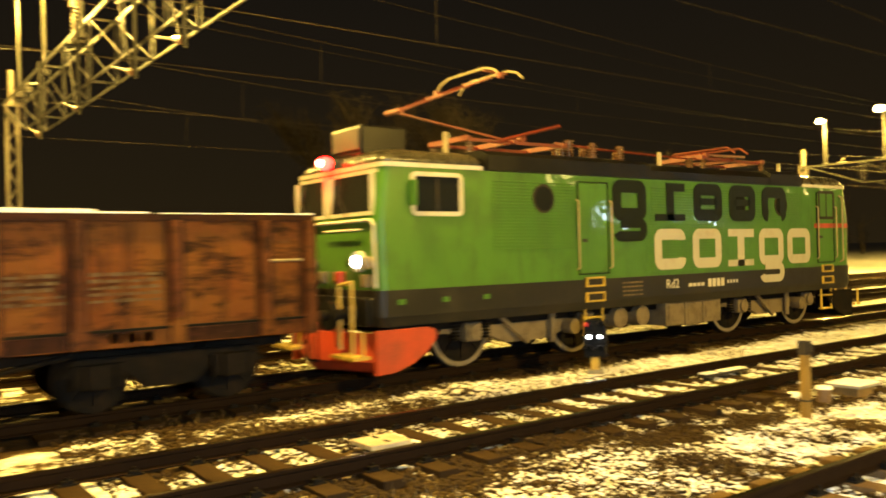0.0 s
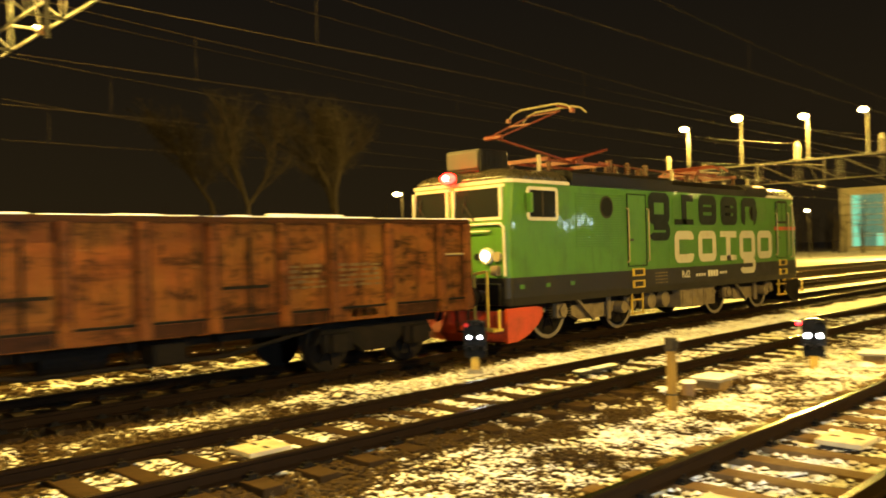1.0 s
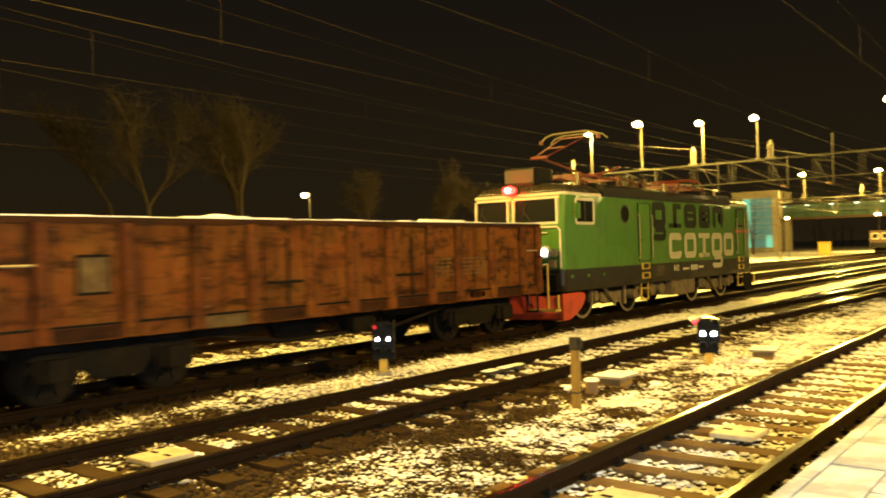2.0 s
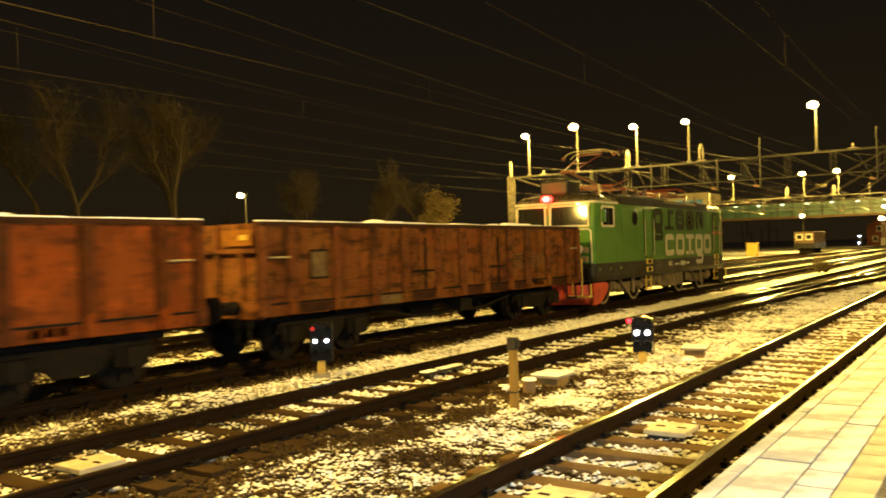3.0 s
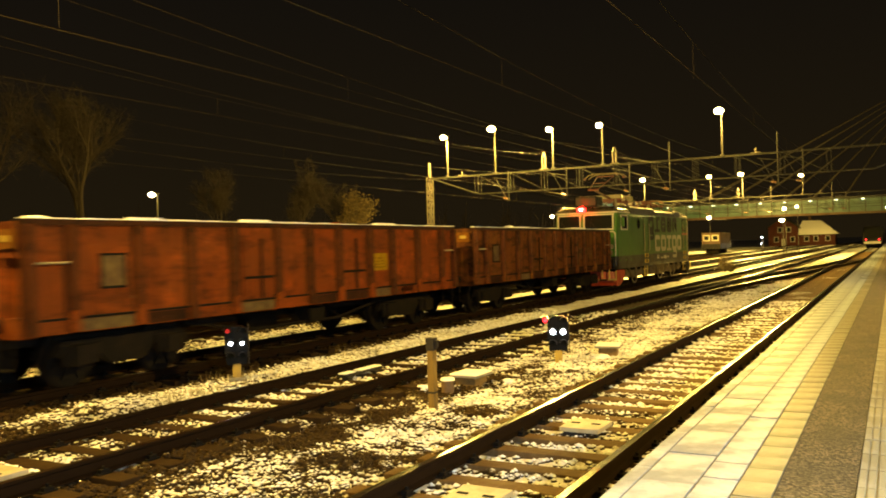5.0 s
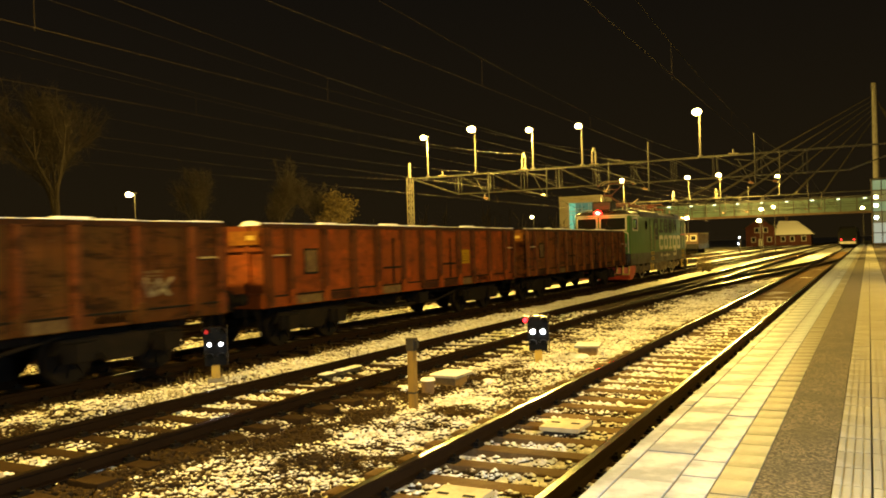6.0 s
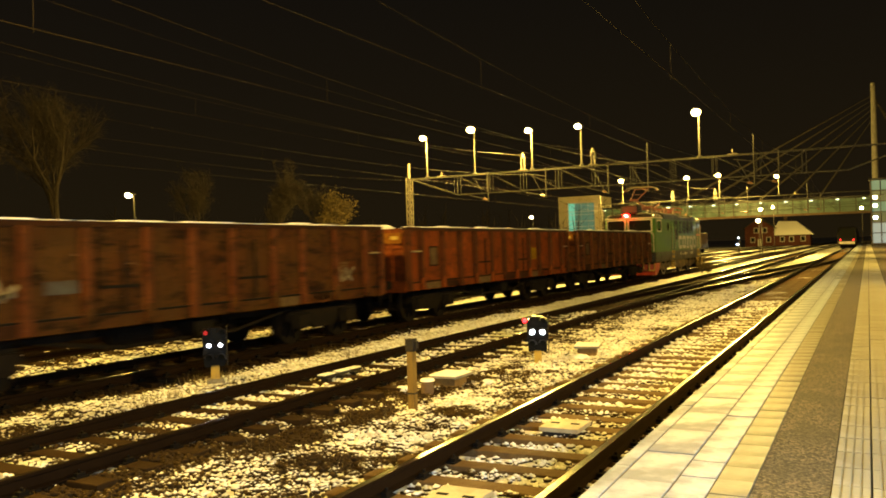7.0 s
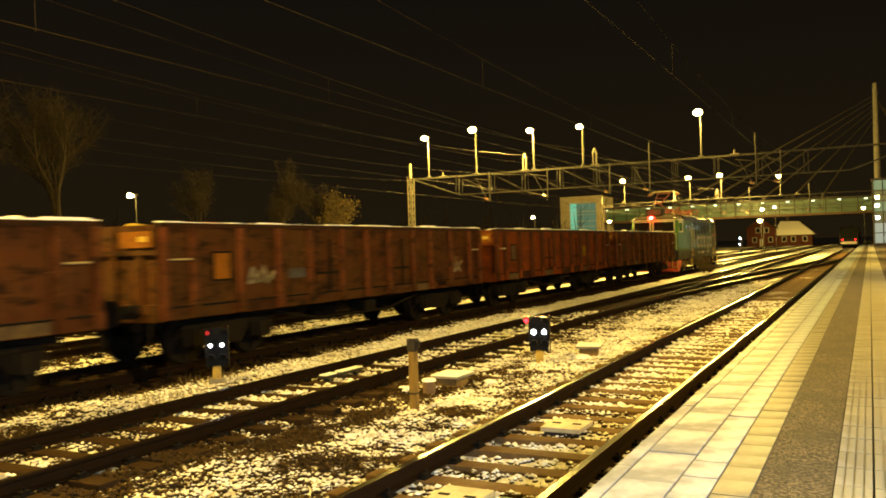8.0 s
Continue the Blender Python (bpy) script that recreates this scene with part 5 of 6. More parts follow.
def build_gantry(y, top, x0, x1):
    g = thing("gantry", (0, y, 0), "galvanised lattice gantry carrying wires and yard lamps", "gantry", "gantries")
    for x in (x0, x1):
        bm = bmesh.new()
        for dx in (-0.17, 0.17):
            for dy in (-0.17, 0.17):
                beam(bm, (x + dx, dy, GROUND - 0.1), (x + dx, dy, top + 0.1), 0.06, 0.06)
        z, f = GROUND + 0.3, 1
        while z < top - 0.5:
            for d in (-0.17, 0.17):
                beam(bm, (x - 0.17 * f, d, z), (x + 0.17 * f, d, z + 0.5), 0.03, 0.02)
                beam(bm, (x + d, -0.17 * f, z), (x + d, 0.17 * f, z + 0.5), 0.02, 0.03)
            z, f = z + 0.5, -f
        rod(bm, (x, 0, top), (x, 0, top + 1.2), 0.11, 0.09, seg=10)
        box(bm, x - 0.35, x + 0.35, -0.35, 0.35, GROUND - 0.3, GROUND + 0.12, 0.03)
        part("post", bm, WEATHERED, g, "weathered pale lattice post")
    low = top - 1.38
    for d in (-0.28, 0.28):
        bm = bmesh.new()
        beam(bm, (x0, d, top), (x1, d, top), 0.05, 0.06)
        part("top_chord", bm, GANTRY_STEEL, g)
        bm = bmesh.new()
        beam(bm, (x0 + 4.1, d, low), (x1 - 4.1, d, low), 0.035, 0.04)
        beam(bm, (x0 + 0.2, d, top), (x0 + 4.1, d, low), 0.04, 0.05)
        beam(bm, (x1 - 0.2, d, top), (x1 - 4.1, d, low), 0.04, 0.05)
        part("bottom_chord", bm, GANTRY_STEEL, g)
    x, k = x0 + 4.1, 0
    while x < x1 - 4.0:
        bm = bmesh.new()
        for d in (-0.28, 0.28):
            for e in (-0.12, 0.12):
                beam(bm, (x + e, d, low), (x + e, d, top), 0.022, 0.022)
        beam(bm, (x, -0.28, low), (x, 0.28, low), 0.05, 0.05)
        beam(bm, (x, -0.28, top), (x, 0.28, top), 0.05, 0.05)
        part("frame_brace", bm, GANTRY_STEEL, g)
        if x + 2.6 < x1 - 4.0:
            bm = bmesh.new()
            for d in (-0.28, 0.28):
                beam(bm, (x + 0.1, d, top - 0.05), (x + 2.5, d, low + 0.05), 0.02, 0.02)
            part("diagonal", bm, GANTRY_STEEL, g)
        x += 2.6
        k += 1
    # insulators on the beam, drop posts and steady arms over the tracks
    for xi, h in ((-28.0, 0.42), (-21.5, 1.25), (-16.4, 1.2), (-7.4, 0.45)):
        bm = bmesh.new()
        for e in (-0.11, 0.11) if h > 1 else (0,):
            insulator_stack(bm, xi + e, 0, top + 0.05, h * 0.75, 0.075)
        box(bm, xi - 0.28, xi + 0.28, -0.16, 0.16, top + 0.04, top + 0.1)
        if h > 1:
            rod(bm, (xi, 0, top + h * 0.75), (xi, 0, top + h), 0.13, 0.08, seg=12)
        part("insulator", bm, WEATHERED, g, "ribbed insulator")
    for xi in (T1 - 1.6, T2 + 1.65, T3 - 0.6, T4 + 1.2, T5 + 1.3, T6 + 1.4):
        bm = bmesh.new()
        rod(bm, (xi, -0.35, top - 2.0), (xi, -0.35, top + (1.2 if xi in (T2 + 1.65, T3 - 0.6) else 0.1)), 0.04, seg=8)
        part("drop_post", bm, GANTRY_STEEL, g)
        bm = bmesh.new()
        rod(bm, (xi, -0.35, top - 0.5), (xi - 1.2, -0.35, top - 0.3), 0.025, seg=6)
        rod(bm, (xi, -0.35, top - 1.9), (xi - 1.5, -0.35, top - 1.5), 0.025, seg=6)
        rod(bm, (xi - 0.2, -0.35, top - 1.85), (xi - 1.0, -0.35, top - 0.35), 0.02, seg=6)
        part("steady_arm", bm, GANTRY_STEEL, g)
        bm = bmesh.new()
        rod(bm, (xi - 0.12, -0.35, top - 1.87), (xi - 0.4, -0.35, top - 1.79), 0.07, seg=10)
        part("arm_insulator", bm, CERAMIC, g)
    return g


build_gantry(GANTRY[0], 7.29, -30.8, 3.2)
build_gantry(GANTRY[1], 7.29, -30.8, 3.2)
build_gantry(GANTRY[2], 7.07, -30.8, 3.2)
for x, z in ((-29.2, 10.32), (-25.25, 10.57), (-20.8, 10.12), (-17.2, 10.05), (-9.4, 10.2)):
    yard_lamp((x, GANTRY[1]), 7.3, z, "gantry lamps", LAMP_GLOW if x not in (-17.2,) else LAMP_PALE, 0.34 if x in (-25.25, -9.4) else 0.27)
    yard_lamp((x, GANTRY[0]), 7.3, z + 0.6, "gantry lamps")
for x, z in ((-27.8, 10.0), (-19.6, 9.85), (-15.9, 9.92), (-9.2, 9.4)):
    yard_lamp((x, GANTRY[2]), 7.1, z, "gantry lamps", head=0.36)
for x, y, z, r in ((-46.1, 41.4, 6.45, 0.27), (-46.4, 120, 6.5, 0.3), (-34.3, 120, 5.3, 0.3), (-30.5, 160, 6.4, 0.4), (-12.9, 120, 6.1, 0.3),
                   (-11.8, 125, 6.5, 0.25), (-13.0, 118, 4.5, 0.35), (-0.72, 150, 6.6, 0.35)):
    yard_lamp((x, y), GROUND, z, "yard lamps", LAMP_PALE, r, "lit yard lamp on a ground-standing pole")
for x, y, z in ((-15.85, 120, 2.3), (-20.0, 150, 1.3)):
    yard_lamp((x, y), GROUND, z, "yard lamps", glow("cold_lamp", (0.6, 0.8, 1.0), 25.0), 0.13, "small cold white lamp on a short post")

for x, y, z in ((7.0, 15.5, 9.0), (6.0, -14.0, 8.0), (1.8, 24.0, 5.2), (1.8, 44.0, 5.2), (1.8, 66.0, 5.2), (1.8, 92.0, 5.2)):
    yard_lamp((x + 0.9, y + 0.4), PLAT_Z, z + 0.55, "platform lamps", label="lit platform lamp on a slim steel pole")
# unseen fixtures added for the cold lights
COLD_GLOW = glow("cold_white_glow", (0.7, 0.88, 1.0), 12.0)
for x, y, z in ((3.4, 2.6, 3.15), (3.5, 27.4, 3.9), (3.5, 33.4, 3.9)):
    yard_lamp((x, y), PLAT_Z, z, "platform lamps", COLD_GLOW, 0.15, "unseen small cold white lamp, added for its bluish light")


def sagging(x, y0, y1, z, sag, n=12):
    return [(x, y0 + (y1 - y0) * i / n, z - sag * (1 - (2 * i / n - 1) ** 2)) for i in range(n + 1)]


def wire(bm, pts, r):
    loft(bm, [[(x - r, y, z - r), (x + r, y, z - r), (x, y, z + r)] for x, y, z in pts])


def build_catenary(x, contact, high, y_list, name="catenary"):
    c = thing(name, (0, 0, 0), "overhead contact wire hung from a sagging messenger wire", "overhead wire", "overhead wires")
    bm = bmesh.new()
    pts = []
    for a, b in zip(y_list, y_list[1:]):
        pts += sagging(x, a, b, high, high - contact - 0.45)[(1 if pts else 0):]
    wire(bm, pts, 0.0065)
    part("messenger_wire", bm, WIRE, c)
    bm = bmesh.new()
    wire(bm, [(x + (0.22 if i % 2 else -0.22), y, contact) for i, y in enumerate(y_list)], 0.007)
    part("contact_wire", bm, WIRE, c)
    for a, b in zip(y_list, y_list[1:]):
        line = sagging(x, a, b, high, high - contact - 0.45)
        for p in line[1:-1:2]:
            bm = bmesh.new()
            rod(bm, p, (x, p[1], contact), 0.004, seg=4)
            part("dropper", bm, WIRE, c)


SPANS = (-45.0, GANTRY[0], GANTRY[1], GANTRY[2], 154.0)
build_catenary(T1 - 0.4, 5.27, 6.95, SPANS)
build_catenary(T2, 5.6, 7.0, SPANS)
build_catenary(T3, 5.72, 7.0, SPANS)
build_catenary(T4, 5.85, 7.05, SPANS)
build_catenary(T5, 5.7, 7.0, SPANS)
build_catenary(T6, 5.5, 6.9, SPANS)
for x, z, s in ((-21.5, 8.4, 0.8), (-16.4, 8.3, 0.8)):
    bm = bmesh.new()
    pts = []
    for a, b in zip(SPANS, SPANS[1:]):
        pts += sagging(x, a, b, z, s)[(1 if pts else 0):]
    wire(bm, pts, 0.006)
    ob = part("feeder_wire", bm, WIRE)
    tagged(ob, "bare feeder wire slung from gantry to gantry", "overhead wire", "overhead wires")


# ---------------------------------------------------------------- things between the tracks
def build_dwarf_signal(at, base_z, turn, white_z, red_dx, white_size, red):
    s = thing("dwarf_signal", (*at, base_z), "low black shunting signal showing two white lights and one red", "signal", "dwarf signals", turn=turn)
    w = white_z - base_z
    bm = bmesh.new()
    box(bm, -0.07, 0.07, -0.07, 0.07, -0.15, w - 0.33, 0.01)
    part("post", bm, YELLOW, s, "dirty yellow stub post")
    bm = bmesh.new()
    box(bm, -0.14, 0.14, -0.14, 0.14, -0.16, -0.02, 0.03)
    part("footing", bm, CONCRETE, s)
    bm = bmesh.new()
    prism(bm, [(-0.17, w - 0.36), (0.17, w - 0.36), (0.19, w - 0.1), (0.19, w + 0.2), (0.1, w + 0.29), (-0.1, w + 0.29), (-0.19, w + 0.2), (-0.19, w - 0.1)], "y", -0.07, 0.14)
    part("housing", bm, LOCO_DARK, s, "matt black housing")
    bm = bmesh.new()
    box(bm, 0.192, 0.212, -0.1, 0.26, w - 0.35, w + 0.3)
    part("side_plate", bm, STEEL_DARK, s)
    lights = (("white", -0.095, 0.0, WHITE_GLOW), ("white", 0.095, 0.0, WHITE_GLOW), ("red", red_dx, 0.215, red), ("dark", 0.12, 0.2, GLASS), ("dark", -0.1, -0.22, GLASS), ("dark", 0.1, -0.22, GLASS))
    for colour, dx, dz, m in lights:
        bm = bmesh.new()
        for k in range(10):
            a0, a1 = math.pi * k / 10 - 0.3, math.pi * (k + 1) / 10 - 0.1
            p, q = (dx + 0.075 * math.cos(a0), w + dz + 0.075 * math.sin(a0)), (dx + 0.075 * math.cos(a1), w + dz + 0.075 * math.sin(a1))
            beam(bm, ((p[0] + q[0]) / 2, -0.06, (p[1] + q[1]) / 2), ((p[0] + q[0]) / 2, -0.19, (p[1] + q[1]) / 2), 0.03, 0.012)
        hood = part("hood", bm, LOCO_DARK, s)
        bm = bmesh.new()
        rod(bm, (dx, -0.04, w + dz), (dx, -0.1, w + dz), white_size if m is WHITE_GLOW else 0.036, seg=20)
        part("lens", bm, m, hood, {"white": "lit white lens", "red": "lit red lens", "dark": "unlit dark lens"}[colour])


build_dwarf_signal((-5.55, 14.41), -0.2, 20, 0.36, -0.23, 0.042, RED_SIGNAL)
build_dwarf_signal((-9.91, 10.53), -0.1, 42, 0.45, -0.14, 0.027, RED_DIM)


def build_marker_post():
    p = thing("marker_post", (-5.55, 9.65, GROUND), "weathered wooden post with a metal cap box", "post")
    bm = bmesh.new()
    box(bm, -0.05, 0.05, -0.05, 0.05, -0.2, 0.86, 0.008)
    part("shaft", bm, worn("post_timber", (0.185, 0.112, 0.018), (0.1, 0.06, 0.013), 0.8, scale=6, stretch=(3, 3, 0.5)), p)
    bm = bmesh.new()
    box(bm, -0.062, 0.062, -0.062, 0.062, 0.84, 1.0, 0.01)
    box(bm, 0.06, 0.1, -0.03, 0.03, 0.87, 0.97)
    part("cap", bm, STEEL_DARK, p)
    bm = bmesh.new()
    tube(bm, [(0.08, 0, 0.88), (0.13, 0, 0.84), (0.12, 0, 0.78)], 0.008)
    part("wire_end", bm, WIRE, p)
    bm = bmesh.new()
    for z in (0.83, 0.25):
        frame_rect(bm, -0.056, 0.056, z, z + 0.02, 0.009, -0.056, 0.056)
    part("band", bm, STEEL_DARK, p)


def build_cable_box():
    b = thing("cable_box", (-5.98, 11.62, GROUND), "ground-level cable box with a snow-covered lid", "cable box", turn=0)
    bm = bmesh.new()
    box(bm, -0.17, 0.19, -0.21, 0.21, -0.05, 0.17, 0.015)
    part("body", bm, worn("tan_box", (0.19, 0.115, 0.03), (0.11, 0.064, 0.02), 0.7, scale=5), b)
    bm = bmesh.new()
    box(bm, -0.24, 0.26, -0.3, 0.3, 0.17, 0.21, 0.012)
    lid = part("lid", bm, CONCRETE, b)
    bm = bmesh.new()
    box(bm, -0.23, 0.25, -0.29, 0.29, 0.208, 0.228, 0.009)
    part("snow_cover", bm, SNOW, lid, "smooth snow on the lid")
    c = thing("cable_stub", (-6.02, 10.93, GROUND), "short round cable stub with a snow cap", "stub")
    bm = bmesh.new()
    rod(bm, (0, 0, -0.05), (0, 0, 0.2), 0.095, 0.1, seg=20)
    part("barrel", bm, worn("stub_brown", (0.13, 0.078, 0.0364), (0.078, 0.0468, 0.026), 0.7), c)
    bm = bmesh.new()
    rod(bm, (0, 0, 0.2), (0, 0, 0.235), 0.115, 0.1, seg=20)
    part("snow_cap", bm, SNOW, c)
    copy_thing(b, pose(-5.02, 15.75, GROUND, 0, 0, 12))
    for x, y, a, h in ((-5.5, 12.0, 0.1, 0.05), (-6.5, 11.0, 0.13, 0.05), (-5.0, 15.2, 0.16, 0.06)):
        bm = bmesh.new()
        bmesh.ops.create_icosphere(bm, subdivisions=3, radius=1)
        for v in bm.verts:
            f = 1 + 0.7 * noise.noise(v.co * 2 + Vector((x, y, 0))) + 0.35 * noise.noise(v.co * 5 + Vector((y, x, 0)))
            v.co = Vector((v.co.x * a * f, v.co.y * a * 0.8 * f, v.co.z * h))
        ob = part("snow_lump", bm, SNOW, smooth=True)
        ob.location = (x, y, GROUND + 0.04)
        tagged(ob, "rounded lump of snow on the ballast", "snow", "snow lumps")


def build_balise(at, z, label):
    b = thing("balise", (*at, z), label, "track balise", "balises")
    bm = bmesh.new()
    box(bm, -0.23, 0.23, -0.26, 0.26, 0.03, 0.085, 0.012)
    part("plate", bm, worn("balise_cream", (0.374, 0.333, 0.234), (0.286, 0.234, 0.146), 0.6, scale=6), b)
    for x in (-0.12, 0.12):
        bm = bmesh.new()
        box(bm, x - 0.05, x + 0.05, -0.02, 0.02, 0.083, 0.092)
        part("slot", bm, UNDER, b)
    bm = bmesh.new()
    for y in (-0.18, 0.18):
        box(bm, -0.2, 0.2, y - 0.03, y + 0.03, -0.04, 0.03)
    part("bracket", bm, STEEL_DARK, b)


build_marker_post()
build_cable_box()
build_balise((-3.15, 8.98), -0.17, "cream track balise plate on the sleepers")
build_balise((-7.76, 4.8), -0.17, "cream track balise plate dusted with snow")
build_balise((-3.1, 6.05), -0.17, "cream track balise plate on the sleepers")


def build_rail_cover():
    c = thing("rail_lubricator", (-8.03, 11.5, -0.19), "snow-topped trackside device clamped beside a rail", "track device")
    bm = bmesh.new()
    box(bm, -0.07, 0.09, -0.55, 0.55, 0.08, 0.13, 0.012)
    for y in (-0.4, 0.0, 0.4):
        box(bm, -0.05, 0.08, y - 0.06, y + 0.06, -0.06, 0.07)
    part("casing", bm, GALV, c)
    bm = bmesh.new()
    for y in (-0.54, -0.1, 0.24):
        box(bm, -0.07, 0.085, y, y + 0.3, 0.128, 0.15, 0.01)
    part("snow_cover", bm, SNOW, c)


build_rail_cover()


def build_weeds():
    """Dry grass tufts beside the bare track."""
    rng = np.random.default_rng(12)
    verts, faces = [], []
    for _ in range(3200):
        y = rng.uniform(2.5, 16)
        x = rng.normal(-9.9, 0.5) if rng.random() < 0.8 else rng.uniform(-6.6, -4.3)
        if noise.noise(Vector((x * 0.8, y * 0.8, 5))) < 0.12:
            continue
        h, a = rng.uniform(0.05, 0.2), rng.uniform(0, 6.28)
        lx, ly = rng.normal(0, 0.06, 2)
        w, k = 0.006, len(verts)
        z = GROUND
        verts += [(x - w * math.cos(a), y - w * math.sin(a), z), (x + w * math.cos(a), y + w * math.sin(a), z), (x + lx, y + ly, z + h)]
        faces.append((k, k + 1, k + 2))
    mesh = bpy.data.meshes.new("dry_grass")
    mesh.from_pydata(verts, [], faces)
    mesh.materials.append(worn("dry_grass", (0.156, 0.114, 0.0416), (0.0832, 0.0676, 0.026), 0.9, scale=9))
    tagged(new("dry_grass", mesh), "thin dry grass tufts along the ballast edge", "grass", kind="stuff")


build_weeds()


# ---------------------------------------------------------------- distance: footbridge, tower, house, parked trains
BRIDGE_GLOW = glow("bridge_ceiling_light", (0.85, 1.0, 0.55), 2.2)
GREENISH = worn("greenish_panel", (0.045, 0.105, 0.085), (0.03, 0.07, 0.055), 0.5, scale=0.6)
RUSTY_BEAM = worn("brown_girder", (0.062, 0.031, 0.013), (0.04, 0.02, 0.01), 0.7, scale=0.8)
CLADDING = worn("pale_cladding", (0.36, 0.325, 0.25), (0.27, 0.24, 0.18), 0.7, scale=0.5)


def build_footbridge():
    y, x0, x1 = 190.0, -56.0, 16.0
    b = thing("footbridge", (0, y, 0), "cable-stayed glazed footbridge lit inside, over the tracks", "footbridge")
    bm = bmesh.new()
    box(bm, x0, x1, -1.6, 1.6, 6.72, 7.15)
    part("deck_girder", bm, RUSTY_BEAM, b, "brown steel deck girder")
    bm = bmesh.new()
    box(bm, x0, x1, -1.8, 1.8, 10.0, 10.35)
    part("roof", bm, LOCO_DARK, b)
    bm = bmesh.new()
    box(bm, x0, x1, 1.45, 1.6, 7.15, 10.0)
    part("rear_wall", bm, GREENISH, b)
    for k in range(14):
        bm = bmesh.new()
        box(bm, x0 + k * 5 + 0.2, x0 + k * 5 + 0.8, 0.4, 0.8, 9.75, 9.9)
        part("ceiling_light", bm, BRIDGE_GLOW, b, "lit ceiling strip")
    n = 24
    for k in range(n + 1):
        x = x0 + (x1 - x0) * k / n
        bm = bmesh.new()
        box(bm, x - 0.08, x + 0.08, -1.6, -1.45, 7.15, 10.0)
        part("mullion", bm, STEEL_DARK, b)
    for z in (8.2, 9.1):
        bm = bmesh.new()
        box(bm, x0, x1, -1.56, -1.5, z - 0.04, z + 0.04)
        part("rail", bm, STEEL_DARK, b)
    # pylon and stays
    p = thing("bridge_pylon", (1.7, y, GROUND), "tall pale concrete pylon with a fan of stay cables", "pylon")
    bm = bmesh.new()
    rod(bm, (0, -2.2, 0), (0, -0.4, 33.4), 0.75, 0.45, seg=12)
    part("mast", bm, CONCRETE, p)
    for k, x in enumerate((-39, -33, -27, -21, -15, -9)):
        for dy in (-1.8, 0.8):
            bm = bmesh.new()
            rod(bm, (0, -0.6, 31.0 - k * 0.9), (x - 1.7, dy, 10.4), 0.085, seg=6)
            part("stay_cable", bm, STEEL_DARK, p)
    for k, x in enumerate((9, 14)):
        bm = bmesh.new()
        rod(bm, (0, -0.6, 31 - k), (x, 0, 10.4), 0.13, seg=6)
        part("stay_cable", bm, STEEL_DARK, p)


def build_stair_tower():
    t = thing("stair_tower", (0, 188, GROUND), "pale stair tower with tall lit teal glazing", "building")
    bm = bmesh.new()
    box(bm, -66, -55.6, 0.5, 9, 0, 13.5)
    box(bm, -66, -55.6, 0, 0.5, 12.3, 13.7)
    box(bm, -57.2, -55.6, 0, 0.5, 0, 12.3)
    part("wall", bm, CLADDING, t)
    glow_teal = glow("teal_glazing", (0.2, 0.7, 0.42), 0.38, (0.05, 0.08, 0.07))
    dim_teal = glow("dim_teal_glazing", (0.25, 0.7, 0.45), 0.1, (0.05, 0.07, 0.06))
    bm = bmesh.new()
    box(bm, -66, -63.7, 0.1, 0.5, 0, 12.3)
    part("wall", bm, CLADDING, t)
    for k in range(4):
        for j in range(4):
            bm = bmesh.new()
            box(bm, -63.6 + k * 1.62, -62.1 + k * 1.62, 0.3, 0.4, 1.0 + j * 2.8, 3.65 + j * 2.8)
            part("pane", bm, glow_teal if k == 0 or (k, j) == (3, 0) else dim_teal, t)
    bm = bmesh.new()
    for j in range(6):
        box(bm, -66, -57.2, 0.1, 0.3, 0.8 + j * 2.3, 0.95 + j * 2.3)
    part("transom", bm, CLADDING, t)


